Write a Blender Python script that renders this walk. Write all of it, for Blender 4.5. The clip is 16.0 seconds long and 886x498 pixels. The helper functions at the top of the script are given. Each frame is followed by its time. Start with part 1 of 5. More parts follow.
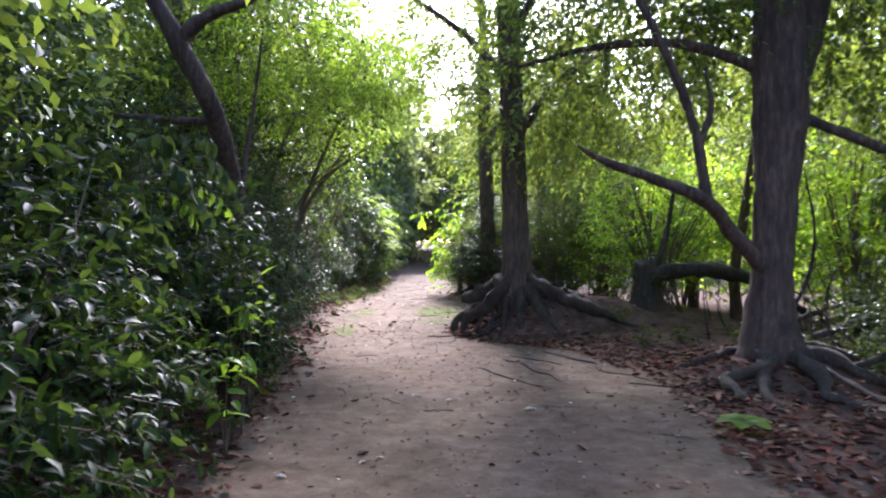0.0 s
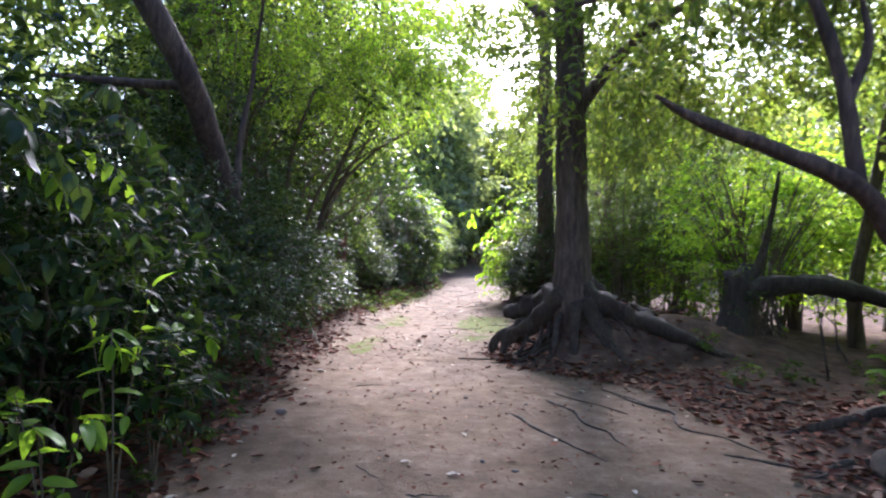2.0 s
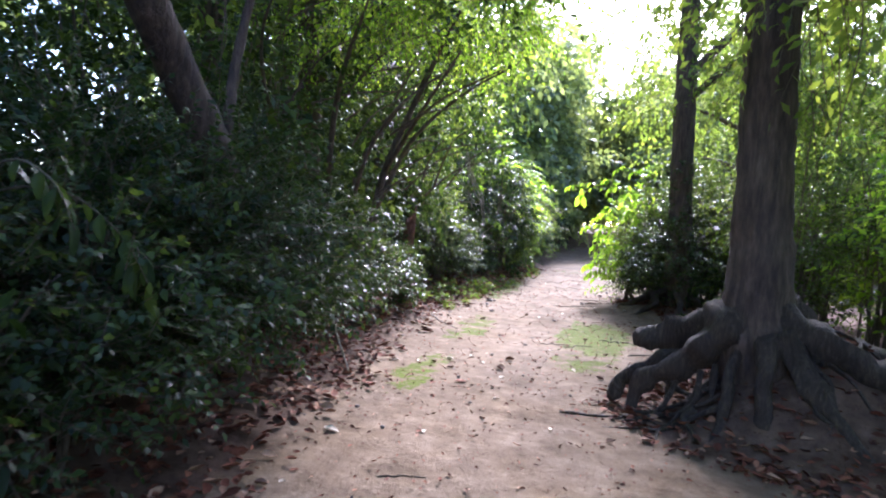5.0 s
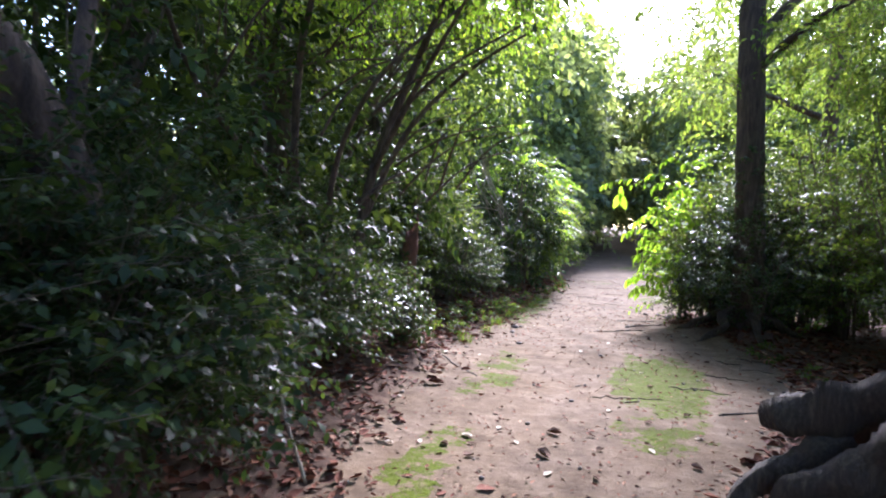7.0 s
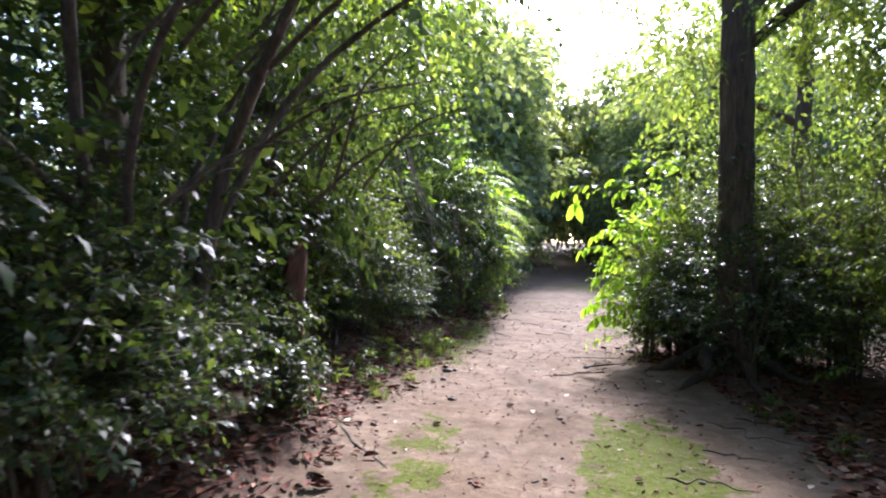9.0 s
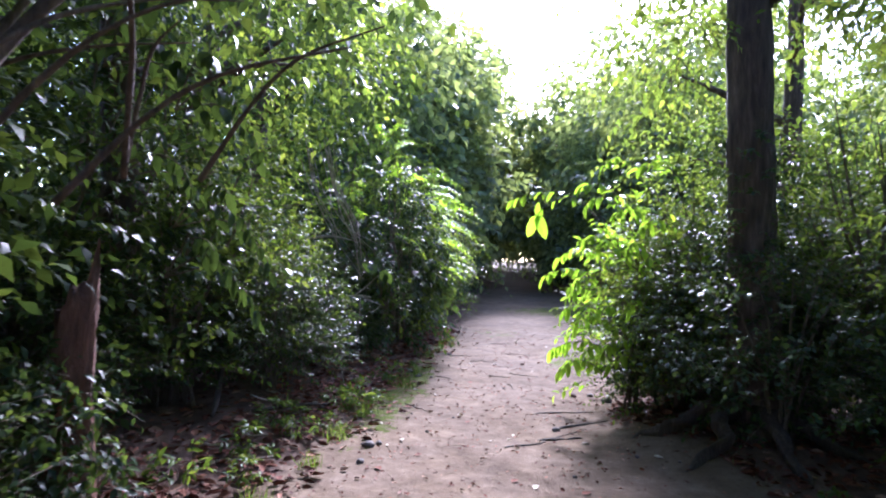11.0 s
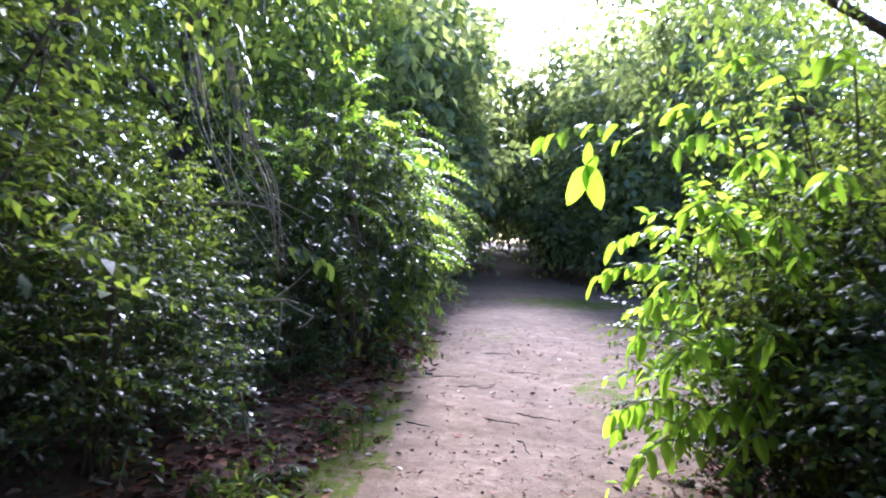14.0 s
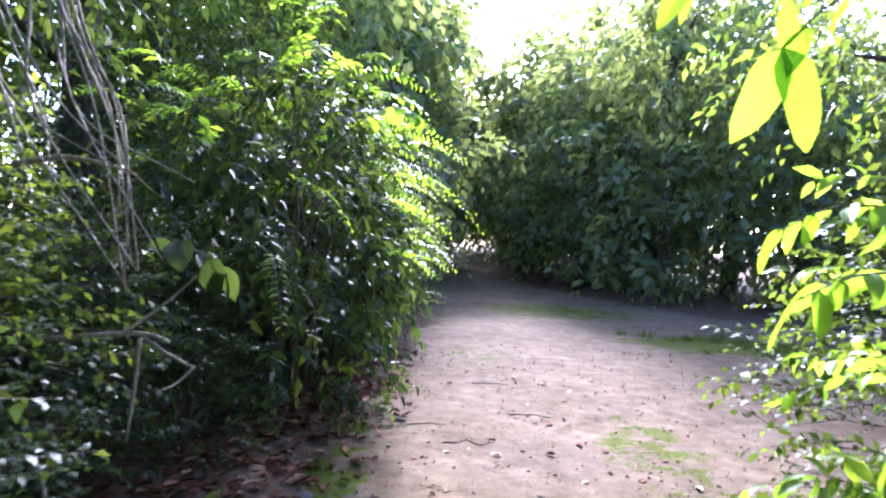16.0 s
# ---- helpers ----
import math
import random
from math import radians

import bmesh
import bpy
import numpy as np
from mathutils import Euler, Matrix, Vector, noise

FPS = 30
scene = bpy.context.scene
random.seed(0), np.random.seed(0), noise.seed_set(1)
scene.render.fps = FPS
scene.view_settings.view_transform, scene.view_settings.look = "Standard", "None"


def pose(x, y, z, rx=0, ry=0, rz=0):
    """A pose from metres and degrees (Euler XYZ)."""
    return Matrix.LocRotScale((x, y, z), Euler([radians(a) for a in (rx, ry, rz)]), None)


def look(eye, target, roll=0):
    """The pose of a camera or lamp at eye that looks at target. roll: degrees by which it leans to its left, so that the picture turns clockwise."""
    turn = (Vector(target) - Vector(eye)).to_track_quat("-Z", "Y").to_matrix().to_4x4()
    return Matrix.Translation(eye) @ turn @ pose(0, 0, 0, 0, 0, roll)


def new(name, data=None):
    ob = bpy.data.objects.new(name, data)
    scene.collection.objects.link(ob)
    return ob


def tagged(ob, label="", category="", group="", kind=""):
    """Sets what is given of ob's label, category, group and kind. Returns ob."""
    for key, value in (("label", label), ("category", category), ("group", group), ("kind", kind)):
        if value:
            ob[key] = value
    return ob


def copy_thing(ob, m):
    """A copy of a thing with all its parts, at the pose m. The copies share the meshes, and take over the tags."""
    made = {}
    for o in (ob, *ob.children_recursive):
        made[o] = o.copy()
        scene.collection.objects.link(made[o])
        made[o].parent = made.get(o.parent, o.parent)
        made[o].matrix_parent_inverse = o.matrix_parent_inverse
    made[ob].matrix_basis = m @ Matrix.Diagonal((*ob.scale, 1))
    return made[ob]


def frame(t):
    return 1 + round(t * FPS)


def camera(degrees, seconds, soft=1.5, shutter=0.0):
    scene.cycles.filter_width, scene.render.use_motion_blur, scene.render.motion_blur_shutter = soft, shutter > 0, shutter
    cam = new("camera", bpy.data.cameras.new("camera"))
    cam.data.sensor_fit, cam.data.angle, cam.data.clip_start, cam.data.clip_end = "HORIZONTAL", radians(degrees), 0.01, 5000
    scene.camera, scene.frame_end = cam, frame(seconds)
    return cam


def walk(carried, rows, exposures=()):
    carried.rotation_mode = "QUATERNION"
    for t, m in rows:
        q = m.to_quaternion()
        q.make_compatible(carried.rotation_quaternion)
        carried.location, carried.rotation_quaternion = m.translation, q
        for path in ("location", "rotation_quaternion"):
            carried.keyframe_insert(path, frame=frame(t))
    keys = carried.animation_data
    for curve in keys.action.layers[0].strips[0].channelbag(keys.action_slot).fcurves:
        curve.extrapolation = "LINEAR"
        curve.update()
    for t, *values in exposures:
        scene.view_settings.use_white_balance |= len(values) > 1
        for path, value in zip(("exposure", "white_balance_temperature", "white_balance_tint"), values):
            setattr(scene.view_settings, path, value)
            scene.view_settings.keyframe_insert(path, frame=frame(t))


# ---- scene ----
cam = camera(69.8, 16.0, soft=2.0, shutter=0.35)
METRES, EYE, TILT, LEAN, TURN = 17.0, 1.53, -0.55, 0.0, 0.0
ROWS = [
    (0.0, 0.0, 0.0, 0.0, -0.0, 0.0, -0.0),
    (0.5, 0.0037, 0.0296, 0.0001, 3.08, -0.37, 0.13),
    (1.0, 0.011, 0.059, 0.0018, 3.75, -0.54, -0.59),
    (1.5, 0.0177, 0.0887, 0.0021, 1.8, -0.01, -0.95),
    (2.0, 0.0244, 0.1177, 0.0008, 6.12, 0.02, -1.32),
    (2.5, 0.0255, 0.1485, -0.0004, 8.84, 0.03, -1.27),
    (3.0, 0.0253, 0.1805, -0.0014, 10.03, -2.65, -1.22),
    (3.5, 0.0204, 0.2114, 0.0006, 14.87, -5.13, -3.58),
    (6.0, -0.011, 0.3599, 0.0062, 15.01, -1.01, -3.77),
    (6.5, -0.0203, 0.3923, 0.0072, 14.87, -1.88, -2.08),
    (7.0, -0.0264, 0.4237, 0.0083, 16.3, -1.88, -1.84),
    (7.5, -0.0325, 0.4548, 0.0088, 12.03, 1.26, -1.19),
    (8.0, -0.037, 0.4887, 0.0084, 12.24, -0.38, -1.85),
    (8.5, -0.0417, 0.5189, 0.0092, 13.7, 0.48, -3.36),
    (9.0, -0.044, 0.5505, 0.0106, 10.78, -0.43, -2.09),
    (11.5, -0.0516, 0.7038, 0.0143, 6.21, 1.68, -1.65),
    (12.0, -0.051, 0.7342, 0.0151, 7.49, 0.22, -2.47),
    (12.5, -0.0546, 0.7653, 0.0162, 4.93, 3.11, -0.89),
    (13.0, -0.0592, 0.7984, 0.0164, 8.6, 0.42, 0.17),
    (13.5, -0.0627, 0.8281, 0.0175, 7.54, 0.95, -1.86),
    (14.0, -0.0659, 0.8586, 0.0176, 5.05, -0.36, -2.42),
    (14.5, -0.0696, 0.8904, 0.0172, 6.54, -1.23, -2.39),
    (15.0, -0.0748, 0.9229, 0.0161, 2.75, -1.82, -0.18),
    (15.5, -0.0796, 0.9547, 0.0157, 3.41, -1.89, -0.24),
    (16.0, -0.0847, 0.9869, 0.0144, 1.79, -0.08, -2.75),
]
walk(cam, [(t, pose(0, 0, EYE, TILT, LEAN, TURN) @ pose(METRES * x, METRES * y, METRES * z, 90 + pitch, roll, yaw)) for t, x, y, z, yaw, pitch, roll in ROWS],
     exposures=[(0.0, 2.8, 5500, 27), (2.0, 2.85, 5450, 26), (3.0, 2.95, 5400, 26), (3.6, 3.05, 5350, 26), (6.0, 2.8, 5300, 25), (9.0, 2.6, 5550, 25), (11.5, 2.5, 5000, 30), (13.0, 2.6, 5000, 30), (14.5, 2.7, 5100, 29), (16.0, 2.95, 5100, 28)])

# ---------------------------------------------------------------- light
SUN_ELEV, SUN_AZ = 33.0, -2.0          # degrees above the horizon; degrees to the left of +y
world = bpy.data.worlds.new("hazy_sky")
scene.world = world
world.use_nodes = True
wn = world.node_tree.nodes
wl = world.node_tree.links
sky = wn.new("ShaderNodeTexSky")
sky.sky_type = "NISHITA"
sky.sun_disc = False
sky.sun_elevation = radians(SUN_ELEV)
sky.sun_rotation = radians(-SUN_AZ)
sky.air_density, sky.dust_density, sky.ozone_density = 1.0, 1.6, 1.5
wl.new(sky.outputs[0], wn["Background"].inputs[0])
wn["Background"].inputs[1].default_value = 0.15
sun_data = bpy.data.lights.new("sun", "SUN")
sun_data.energy, sun_data.angle, sun_data.color = 3.8, radians(8), (1.0, 0.94, 0.84)
sun = new("sun", sun_data)
_az, _el = radians(SUN_AZ), radians(SUN_ELEV)
SUN_DIR = Vector((-math.sin(_az) * math.cos(_el), math.cos(_az) * math.cos(_el), math.sin(_el)))
sun.matrix_world = look(SUN_DIR * 40, (0, 0, 0))

# ---------------------------------------------------------------- materials
def material(name):
    m = bpy.data.materials.new(name)
    m.use_nodes = True
    nt = m.node_tree
    return m, nt.nodes, nt.links, nt.nodes["Principled BSDF"], nt.nodes["Material Output"]


def ramp(nodes, links, src, stops):
    r = nodes.new("ShaderNodeValToRGB")
    e = r.color_ramp.elements
    while len(e) < len(stops):
        e.new(0.5)
    for el, (p, c) in zip(e, stops):
        el.position, el.color = p, (*c, 1)
    links.new(src, r.inputs[0])
    return r.outputs[0]


def noise_tex(nodes, links, scale, detail=4, vec=None, rough=0.55):
    n = nodes.new("ShaderNodeTexNoise")
    n.inputs["Scale"].default_value, n.inputs["Detail"].default_value, n.inputs["Roughness"].default_value = scale, detail, rough
    if vec is not None:
        links.new(vec, n.inputs["Vector"])
    return n.outputs["Fac"]


def mix(nodes, links, fac, a, b, mode="MIX"):
    n = nodes.new("ShaderNodeMix")
    n.data_type, n.blend_type = "RGBA", mode
    for sock, v in ((n.inputs[0], fac), (n.inputs[6], a), (n.inputs[7], b)):
        if isinstance(v, (int, float)):
            sock.default_value = v
        elif isinstance(v, tuple):
            sock.default_value = (*v, 1)
        else:
            links.new(v, sock)
    return n.outputs[2]


def math_node(nodes, links, op, a, b=0.0):
    n = nodes.new("ShaderNodeMath")
    n.operation = op
    n.use_clamp = op in ("MULTIPLY_ADD",)
    for sock, v in zip(n.inputs, (a, b)):
        if isinstance(v, (int, float)):
            sock.default_value = v
        else:
            links.new(v, sock)
    return n.outputs[0]


def bump(nodes, links, height, strength, distance, bsdf):
    b = nodes.new("ShaderNodeBump")
    b.inputs["Strength"].default_value, b.inputs["Distance"].default_value = strength, distance
    links.new(height, b.inputs["Height"])
    links.new(b.outputs[0], bsdf.inputs["Normal"])


def leaf_material(name, dark, mid, light, rough=0.42, glow=0.5, lit=1.6, gloss=0.3):
    """A leaf: glossy upper skin and a translucent blade, each leaf its own tone."""
    m, n, l, p, out = material(name)
    geo = n.new("ShaderNodeNewGeometry")
    tc = n.new("ShaderNodeTexCoord")
    tone = ramp(n, l, geo.outputs["Random Per Island"], [(0.0, dark), (0.55, mid), (0.97, light)])
    patch = ramp(n, l, noise_tex(n, l, 1.1, 2, tc.outputs["Object"]), [(0.3, (0.62, 0.62, 0.62)), (0.75, (1.2, 1.15, 1.0))])
    col = mix(n, l, 1.0, tone, patch, "MULTIPLY")
    oi = n.new("ShaderNodeObjectInfo")
    col = mix(n, l, 1.0, col, ramp(n, l, oi.outputs["Random"], [(0.0, (0.78, 0.80, 0.8)), (1.0, (1.22, 1.18, 1.1))]), "MULTIPLY")
    fleck = ramp(n, l, noise_tex(n, l, 55, 3, tc.outputs["Object"]), [(0.30, (0.72, 0.70, 0.6)), (0.5, (1, 1, 1))])
    col = mix(n, l, 0.6, col, fleck, "MULTIPLY")
    l.new(col, p.inputs["Base Color"])
    p.inputs["Roughness"].default_value = rough
    p.inputs["Specular IOR Level"].default_value = gloss
    t = n.new("ShaderNodeBsdfTranslucent")
    tint = mix(n, l, 1.0, col, (lit * 1.52, lit * 1.28, lit * 0.5), "MULTIPLY")
    l.new(tint, t.inputs["Color"])
    ms = n.new("ShaderNodeMixShader")
    ms.inputs[0].default_value = glow
    l.new(p.outputs[0], ms.inputs[1])
    l.new(t.outputs[0], ms.inputs[2])
    l.new(ms.outputs[0], out.inputs[0])
    return m


# both dark greens also hold the shade under the boughs, put into the colour
LEAF_DARK_SHADED = leaf_material("leaf_dark_glossy_shaded", (0.015, 0.031, 0.016), (0.028, 0.055, 0.022), (0.056, 0.092, 0.03), 0.42, 0.40, 1.6, 0.18)
LEAF_BROAD_SHADED = leaf_material("leaf_broad_green_shaded", (0.009, 0.021, 0.008), (0.016, 0.036, 0.012), (0.033, 0.064, 0.018), 0.5, 0.36, 1.7, 0.08)
LEAF_FRESH = leaf_material("leaf_fresh_green", (0.081, 0.172, 0.023), (0.138, 0.276, 0.032), (0.230, 0.368, 0.046), 0.45, 0.62, 1.8, 0.2)
LEAF_MID = leaf_material("leaf_mid_green", (0.04, 0.075, 0.021), (0.07, 0.125, 0.03), (0.12, 0.185, 0.042), 0.5, 0.5, 1.4, 0.15)
LEAF_LIME = leaf_material("leaf_lime_young", (0.085, 0.20, 0.016), (0.135, 0.275, 0.022), (0.19, 0.325, 0.03), 0.46, 0.64, 1.6, 0.2)
# paler, bluer greens of the next two put the haze into the leaf colour
LEAF_CANOPY = leaf_material("leaf_canopy", (0.062, 0.112, 0.034), (0.105, 0.18, 0.048), (0.17, 0.25, 0.065), 0.55, 0.52, 1.5, 0.25)
LEAF_FAR_HAZE = leaf_material("leaf_far_haze", (0.075, 0.115, 0.07), (0.13, 0.19, 0.12), (0.2, 0.27, 0.17), 0.55, 0.58, 1.8)


def bark_material(name, a, b, c, scale=1.0):
    m, n, l, p, out = material(name)
    tc = n.new("ShaderNodeTexCoord")
    mp = n.new("ShaderNodeMapping")
    mp.inputs["Scale"].default_value = (9 * scale, 9 * scale, 1.6 * scale)
    l.new(tc.outputs["Object"], mp.inputs[0])
    furrow = noise_tex(n, l, 2.2, 6, mp.outputs[0], 0.65)
    blotch = noise_tex(n, l, 2.4, 3, tc.outputs["Object"])
    col = ramp(n, l, furrow, [(0.30, a), (0.52, b), (0.75, c)])
    lichen = ramp(n, l, blotch, [(0.42, (0.75, 0.72, 0.70)), (0.62, (1.15, 1.2, 1.1))])
    l.new(mix(n, l, 0.8, col, lichen, "MULTIPLY"), p.inputs["Base Color"])
    p.inputs["Roughness"].default_value = 0.9
    fine = noise_tex(n, l, 60 * scale, 3, tc.outputs["Object"])
    bump(n, l, math_node(n, l, "ADD", furrow, math_node(n, l, "MULTIPLY", fine, 0.25)), 0.9, 0.03, p)
    return m


BARK = bark_material("bark_grey_brown", (0.030, 0.020, 0.015), (0.086, 0.057, 0.042), (0.172, 0.121, 0.090))
BARK_RED = bark_material("bark_reddish_brown", (0.024, 0.014, 0.012), (0.072, 0.042, 0.032), (0.151, 0.095, 0.075))
ROOT = bark_material("root_bark", (0.015, 0.011, 0.007), (0.044, 0.028, 0.019), (0.102, 0.071, 0.050), 2.0)
TWIG = bark_material("twig_brown", (0.06, 0.045, 0.03), (0.12, 0.09, 0.06), (0.2, 0.16, 0.11), 3.0)
DEADWOOD = bark_material("dead_twig_pale", (0.2, 0.17, 0.13), (0.34, 0.29, 0.23), (0.5, 0.44, 0.36), 3.0)
# a darker brown bark for the stump and the undergrowth branches
BARK_DARK = bark_material("bark_dark_brown", (0.02, 0.015, 0.013), (0.05, 0.037, 0.031), (0.10, 0.078, 0.066))
ROTWOOD = bark_material("rotten_reddish_wood", (0.05, 0.022, 0.014), (0.12, 0.05, 0.03), (0.2, 0.09, 0.055), 1.5)


def litter_material(name, stops):
    m, n, l, p, out = material(name)
    geo = n.new("ShaderNodeNewGeometry")
    tc = n.new("ShaderNodeTexCoord")
    tone = ramp(n, l, geo.outputs["Random Per Island"], stops)
    spot = ramp(n, l, noise_tex(n, l, 70, 3, tc.outputs["Object"]), [(0.3, (0.6, 0.58, 0.55)), (0.6, (1.1, 1.1, 1.1))])
    l.new(mix(n, l, 0.8, tone, spot, "MULTIPLY"), p.inputs["Base Color"])
    p.inputs["Roughness"].default_value = 0.85
    p.inputs["Specular IOR Level"].default_value = 0.12
    return m


LITTER = litter_material("dead_leaves", [(0.0, (0.05, 0.019, 0.012)), (0.4, (0.125, 0.042, 0.025)), (0.8, (0.2, 0.08, 0.046)), (0.98, (0.32, 0.2, 0.13))])
PALE_LEAF = litter_material("dry_leaf_pale", [(0.0, (0.40, 0.33, 0.25)), (1.0, (0.58, 0.50, 0.40))])
BROWN_LEAF = litter_material("dry_leaf_brown", [(0.0, (0.12, 0.07, 0.05)), (1.0, (0.2, 0.12, 0.08))])


def ground_material():
    m, n, l, p, out = material("sandy_earth")
    tc = n.new("ShaderNodeTexCoord")
    o = tc.outputs["Object"]
    ap = n.new("ShaderNodeAttribute")
    ap.attribute_name = "trod"
    am = n.new("ShaderNodeAttribute")
    am.attribute_name = "mossy"
    big = noise_tex(n, l, 0.7, 4, o)
    mid = noise_tex(n, l, 5, 6, o, 0.65)
    fine = noise_tex(n, l, 95, 4, o, 0.7)
    sand = ramp(n, l, mid, [(0.25, (0.09, 0.064, 0.044)), (0.5, (0.142, 0.105, 0.074)), (0.75, (0.212, 0.163, 0.12))])
    sand = mix(n, l, 0.7, sand, ramp(n, l, big, [(0.3, (0.66, 0.63, 0.60)), (0.7, (1.12, 1.1, 1.08))]), "MULTIPLY")
    soil = ramp(n, l, mid, [(0.3, (0.046, 0.029, 0.022)), (0.55, (0.105, 0.068, 0.05)), (0.8, (0.19, 0.13, 0.1))])
    edge = math_node(n, l, "ADD", ap.outputs["Fac"], math_node(n, l, "MULTIPLY", math_node(n, l, "SUBTRACT", mid, 0.5), 0.9))
    fac = ramp(n, l, edge, [(0.36, (0, 0, 0)), (0.62, (1, 1, 1))])
    col = mix(n, l, fac, soil, sand)
    grit = ramp(n, l, fine, [(0.32, (0.62, 0.6, 0.58)), (0.5, (1, 1, 1)), (0.78, (1.22, 1.2, 1.18))])
    col = mix(n, l, 0.5, col, grit, "MULTIPLY")
    ragged = math_node(n, l, "ADD", am.outputs["Fac"], math_node(n, l, "MULTIPLY", math_node(n, l, "SUBTRACT", noise_tex(n, l, 3.4, 7, o, 0.72), 0.5), 2.8))
    spread = ramp(n, l, ragged, [(0.46, (0, 0, 0)), (0.56, (1, 1, 1))])
    spread = math_node(n, l, "MULTIPLY", spread, ramp(n, l, am.outputs["Fac"], [(0.08, (0, 0, 0)), (0.3, (1, 1, 1))]))
    mosscol = ramp(n, l, fine, [(0.3, (0.028, 0.043, 0.0005)), (0.7, (0.088, 0.116, 0.001))])
    thin = ramp(n, l, noise_tex(n, l, 16, 6, o, 0.75), [(0.36, (0.15, 0.15, 0.15)), (0.5, (1, 1, 1))])
    col = mix(n, l, math_node(n, l, "MULTIPLY", math_node(n, l, "MULTIPLY", spread, 0.95), thin), col, mosscol)
    damp = ramp(n, l, noise_tex(n, l, 1.9, 6, o, 0.7), [(0.34, (0.66, 0.62, 0.56)), (0.5, (1, 1, 1)), (0.72, (1.1, 1.08, 1.06))])
    col = mix(n, l, 0.8, col, damp, "MULTIPLY")
    stain = ramp(n, l, noise_tex(n, l, 0.9, 5, o, 0.75), [(0.40, (1, 1, 1)), (0.66, (0.98, 0.94, 0.84))])
    col = mix(n, l, 0.9, col, stain, "MULTIPLY")
    crumb = ramp(n, l, noise_tex(n, l, 28, 3, o, 0.6), [(0.30, (0.45, 0.38, 0.33)), (0.37, (1, 1, 1))])
    col = mix(n, l, 0.8, col, crumb, "MULTIPLY")
    l.new(col, p.inputs["Base Color"])
    p.inputs["Roughness"].default_value = 0.95
    p.inputs["Specular IOR Level"].default_value = 0.06
    clod = noise_tex(n, l, 17, 5, o, 0.7)
    h = math_node(n, l, "ADD", math_node(n, l, "ADD", math_node(n, l, "MULTIPLY", mid, 1.0), math_node(n, l, "MULTIPLY", fine, 0.3)), math_node(n, l, "MULTIPLY", clod, 0.55))
    bump(n, l, h, 0.75, 0.03, p)
    return m


EARTH = ground_material()

# ---------------------------------------------------------------- mesh helpers
def fast_mesh(name, verts, polys, mat, smooth=False):
    """verts (V,3); polys: arrays of faces with 3 or 4 corners each."""
    me = bpy.data.meshes.new(name)
    loops = np.concatenate([q.reshape(-1) for q in polys]).astype(np.int32)
    sizes = np.concatenate([np.full(len(q), q.shape[1], dtype=np.int32) for q in polys])
    starts = np.concatenate([[0], np.cumsum(sizes)[:-1]]).astype(np.int32)
    me.vertices.add(len(verts))
    me.vertices.foreach_set("co", verts.astype(np.float32).reshape(-1))
    me.loops.add(len(loops))
    me.loops.foreach_set("vertex_index", loops)
    me.polygons.add(len(sizes))
    me.polygons.foreach_set("loop_start", starts)
    me.polygons.foreach_set("loop_total", sizes)
    if smooth:
        me.polygons.foreach_set("use_smooth", np.ones(len(sizes), dtype=bool))
    me.materials.append(mat)
    me.update(calc_edges=True)
    me.validate()
    return me


def part_of(name, mesh, parent, label=""):
    ob = new(name, mesh)
    ob.parent = parent
    if label:
        ob["label"] = label
    return ob


def thing(name, where, label, category, group="", kind=""):
    ob = new(name)
    ob.location = where
    ob.empty_display_size = 0.2
    return tagged(ob, label, category, group, kind)


def unit(v):
    return v / np.maximum(np.linalg.norm(v, axis=-1, keepdims=True), 1e-9)


def smooth_path(pts, n):
    """n points on a smooth line through pts; columns may hold a radius too."""
    p = np.array(pts, dtype=float)
    p = np.vstack([2 * p[0] - p[1], p, 2 * p[-1] - p[-2]])
    k = len(p) - 3
    u = np.linspace(0, k - 1e-6, n)
    i = u.astype(int)
    f = (u - i)[:, None]
    a, b, c, d = p[i], p[i + 1], p[i + 2], p[i + 3]
    return 0.5 * (2 * b + (c - a) * f + (2 * a - 5 * b + 4 * c - d) * f ** 2 + (3 * b - a - 3 * c + d) * f ** 3)


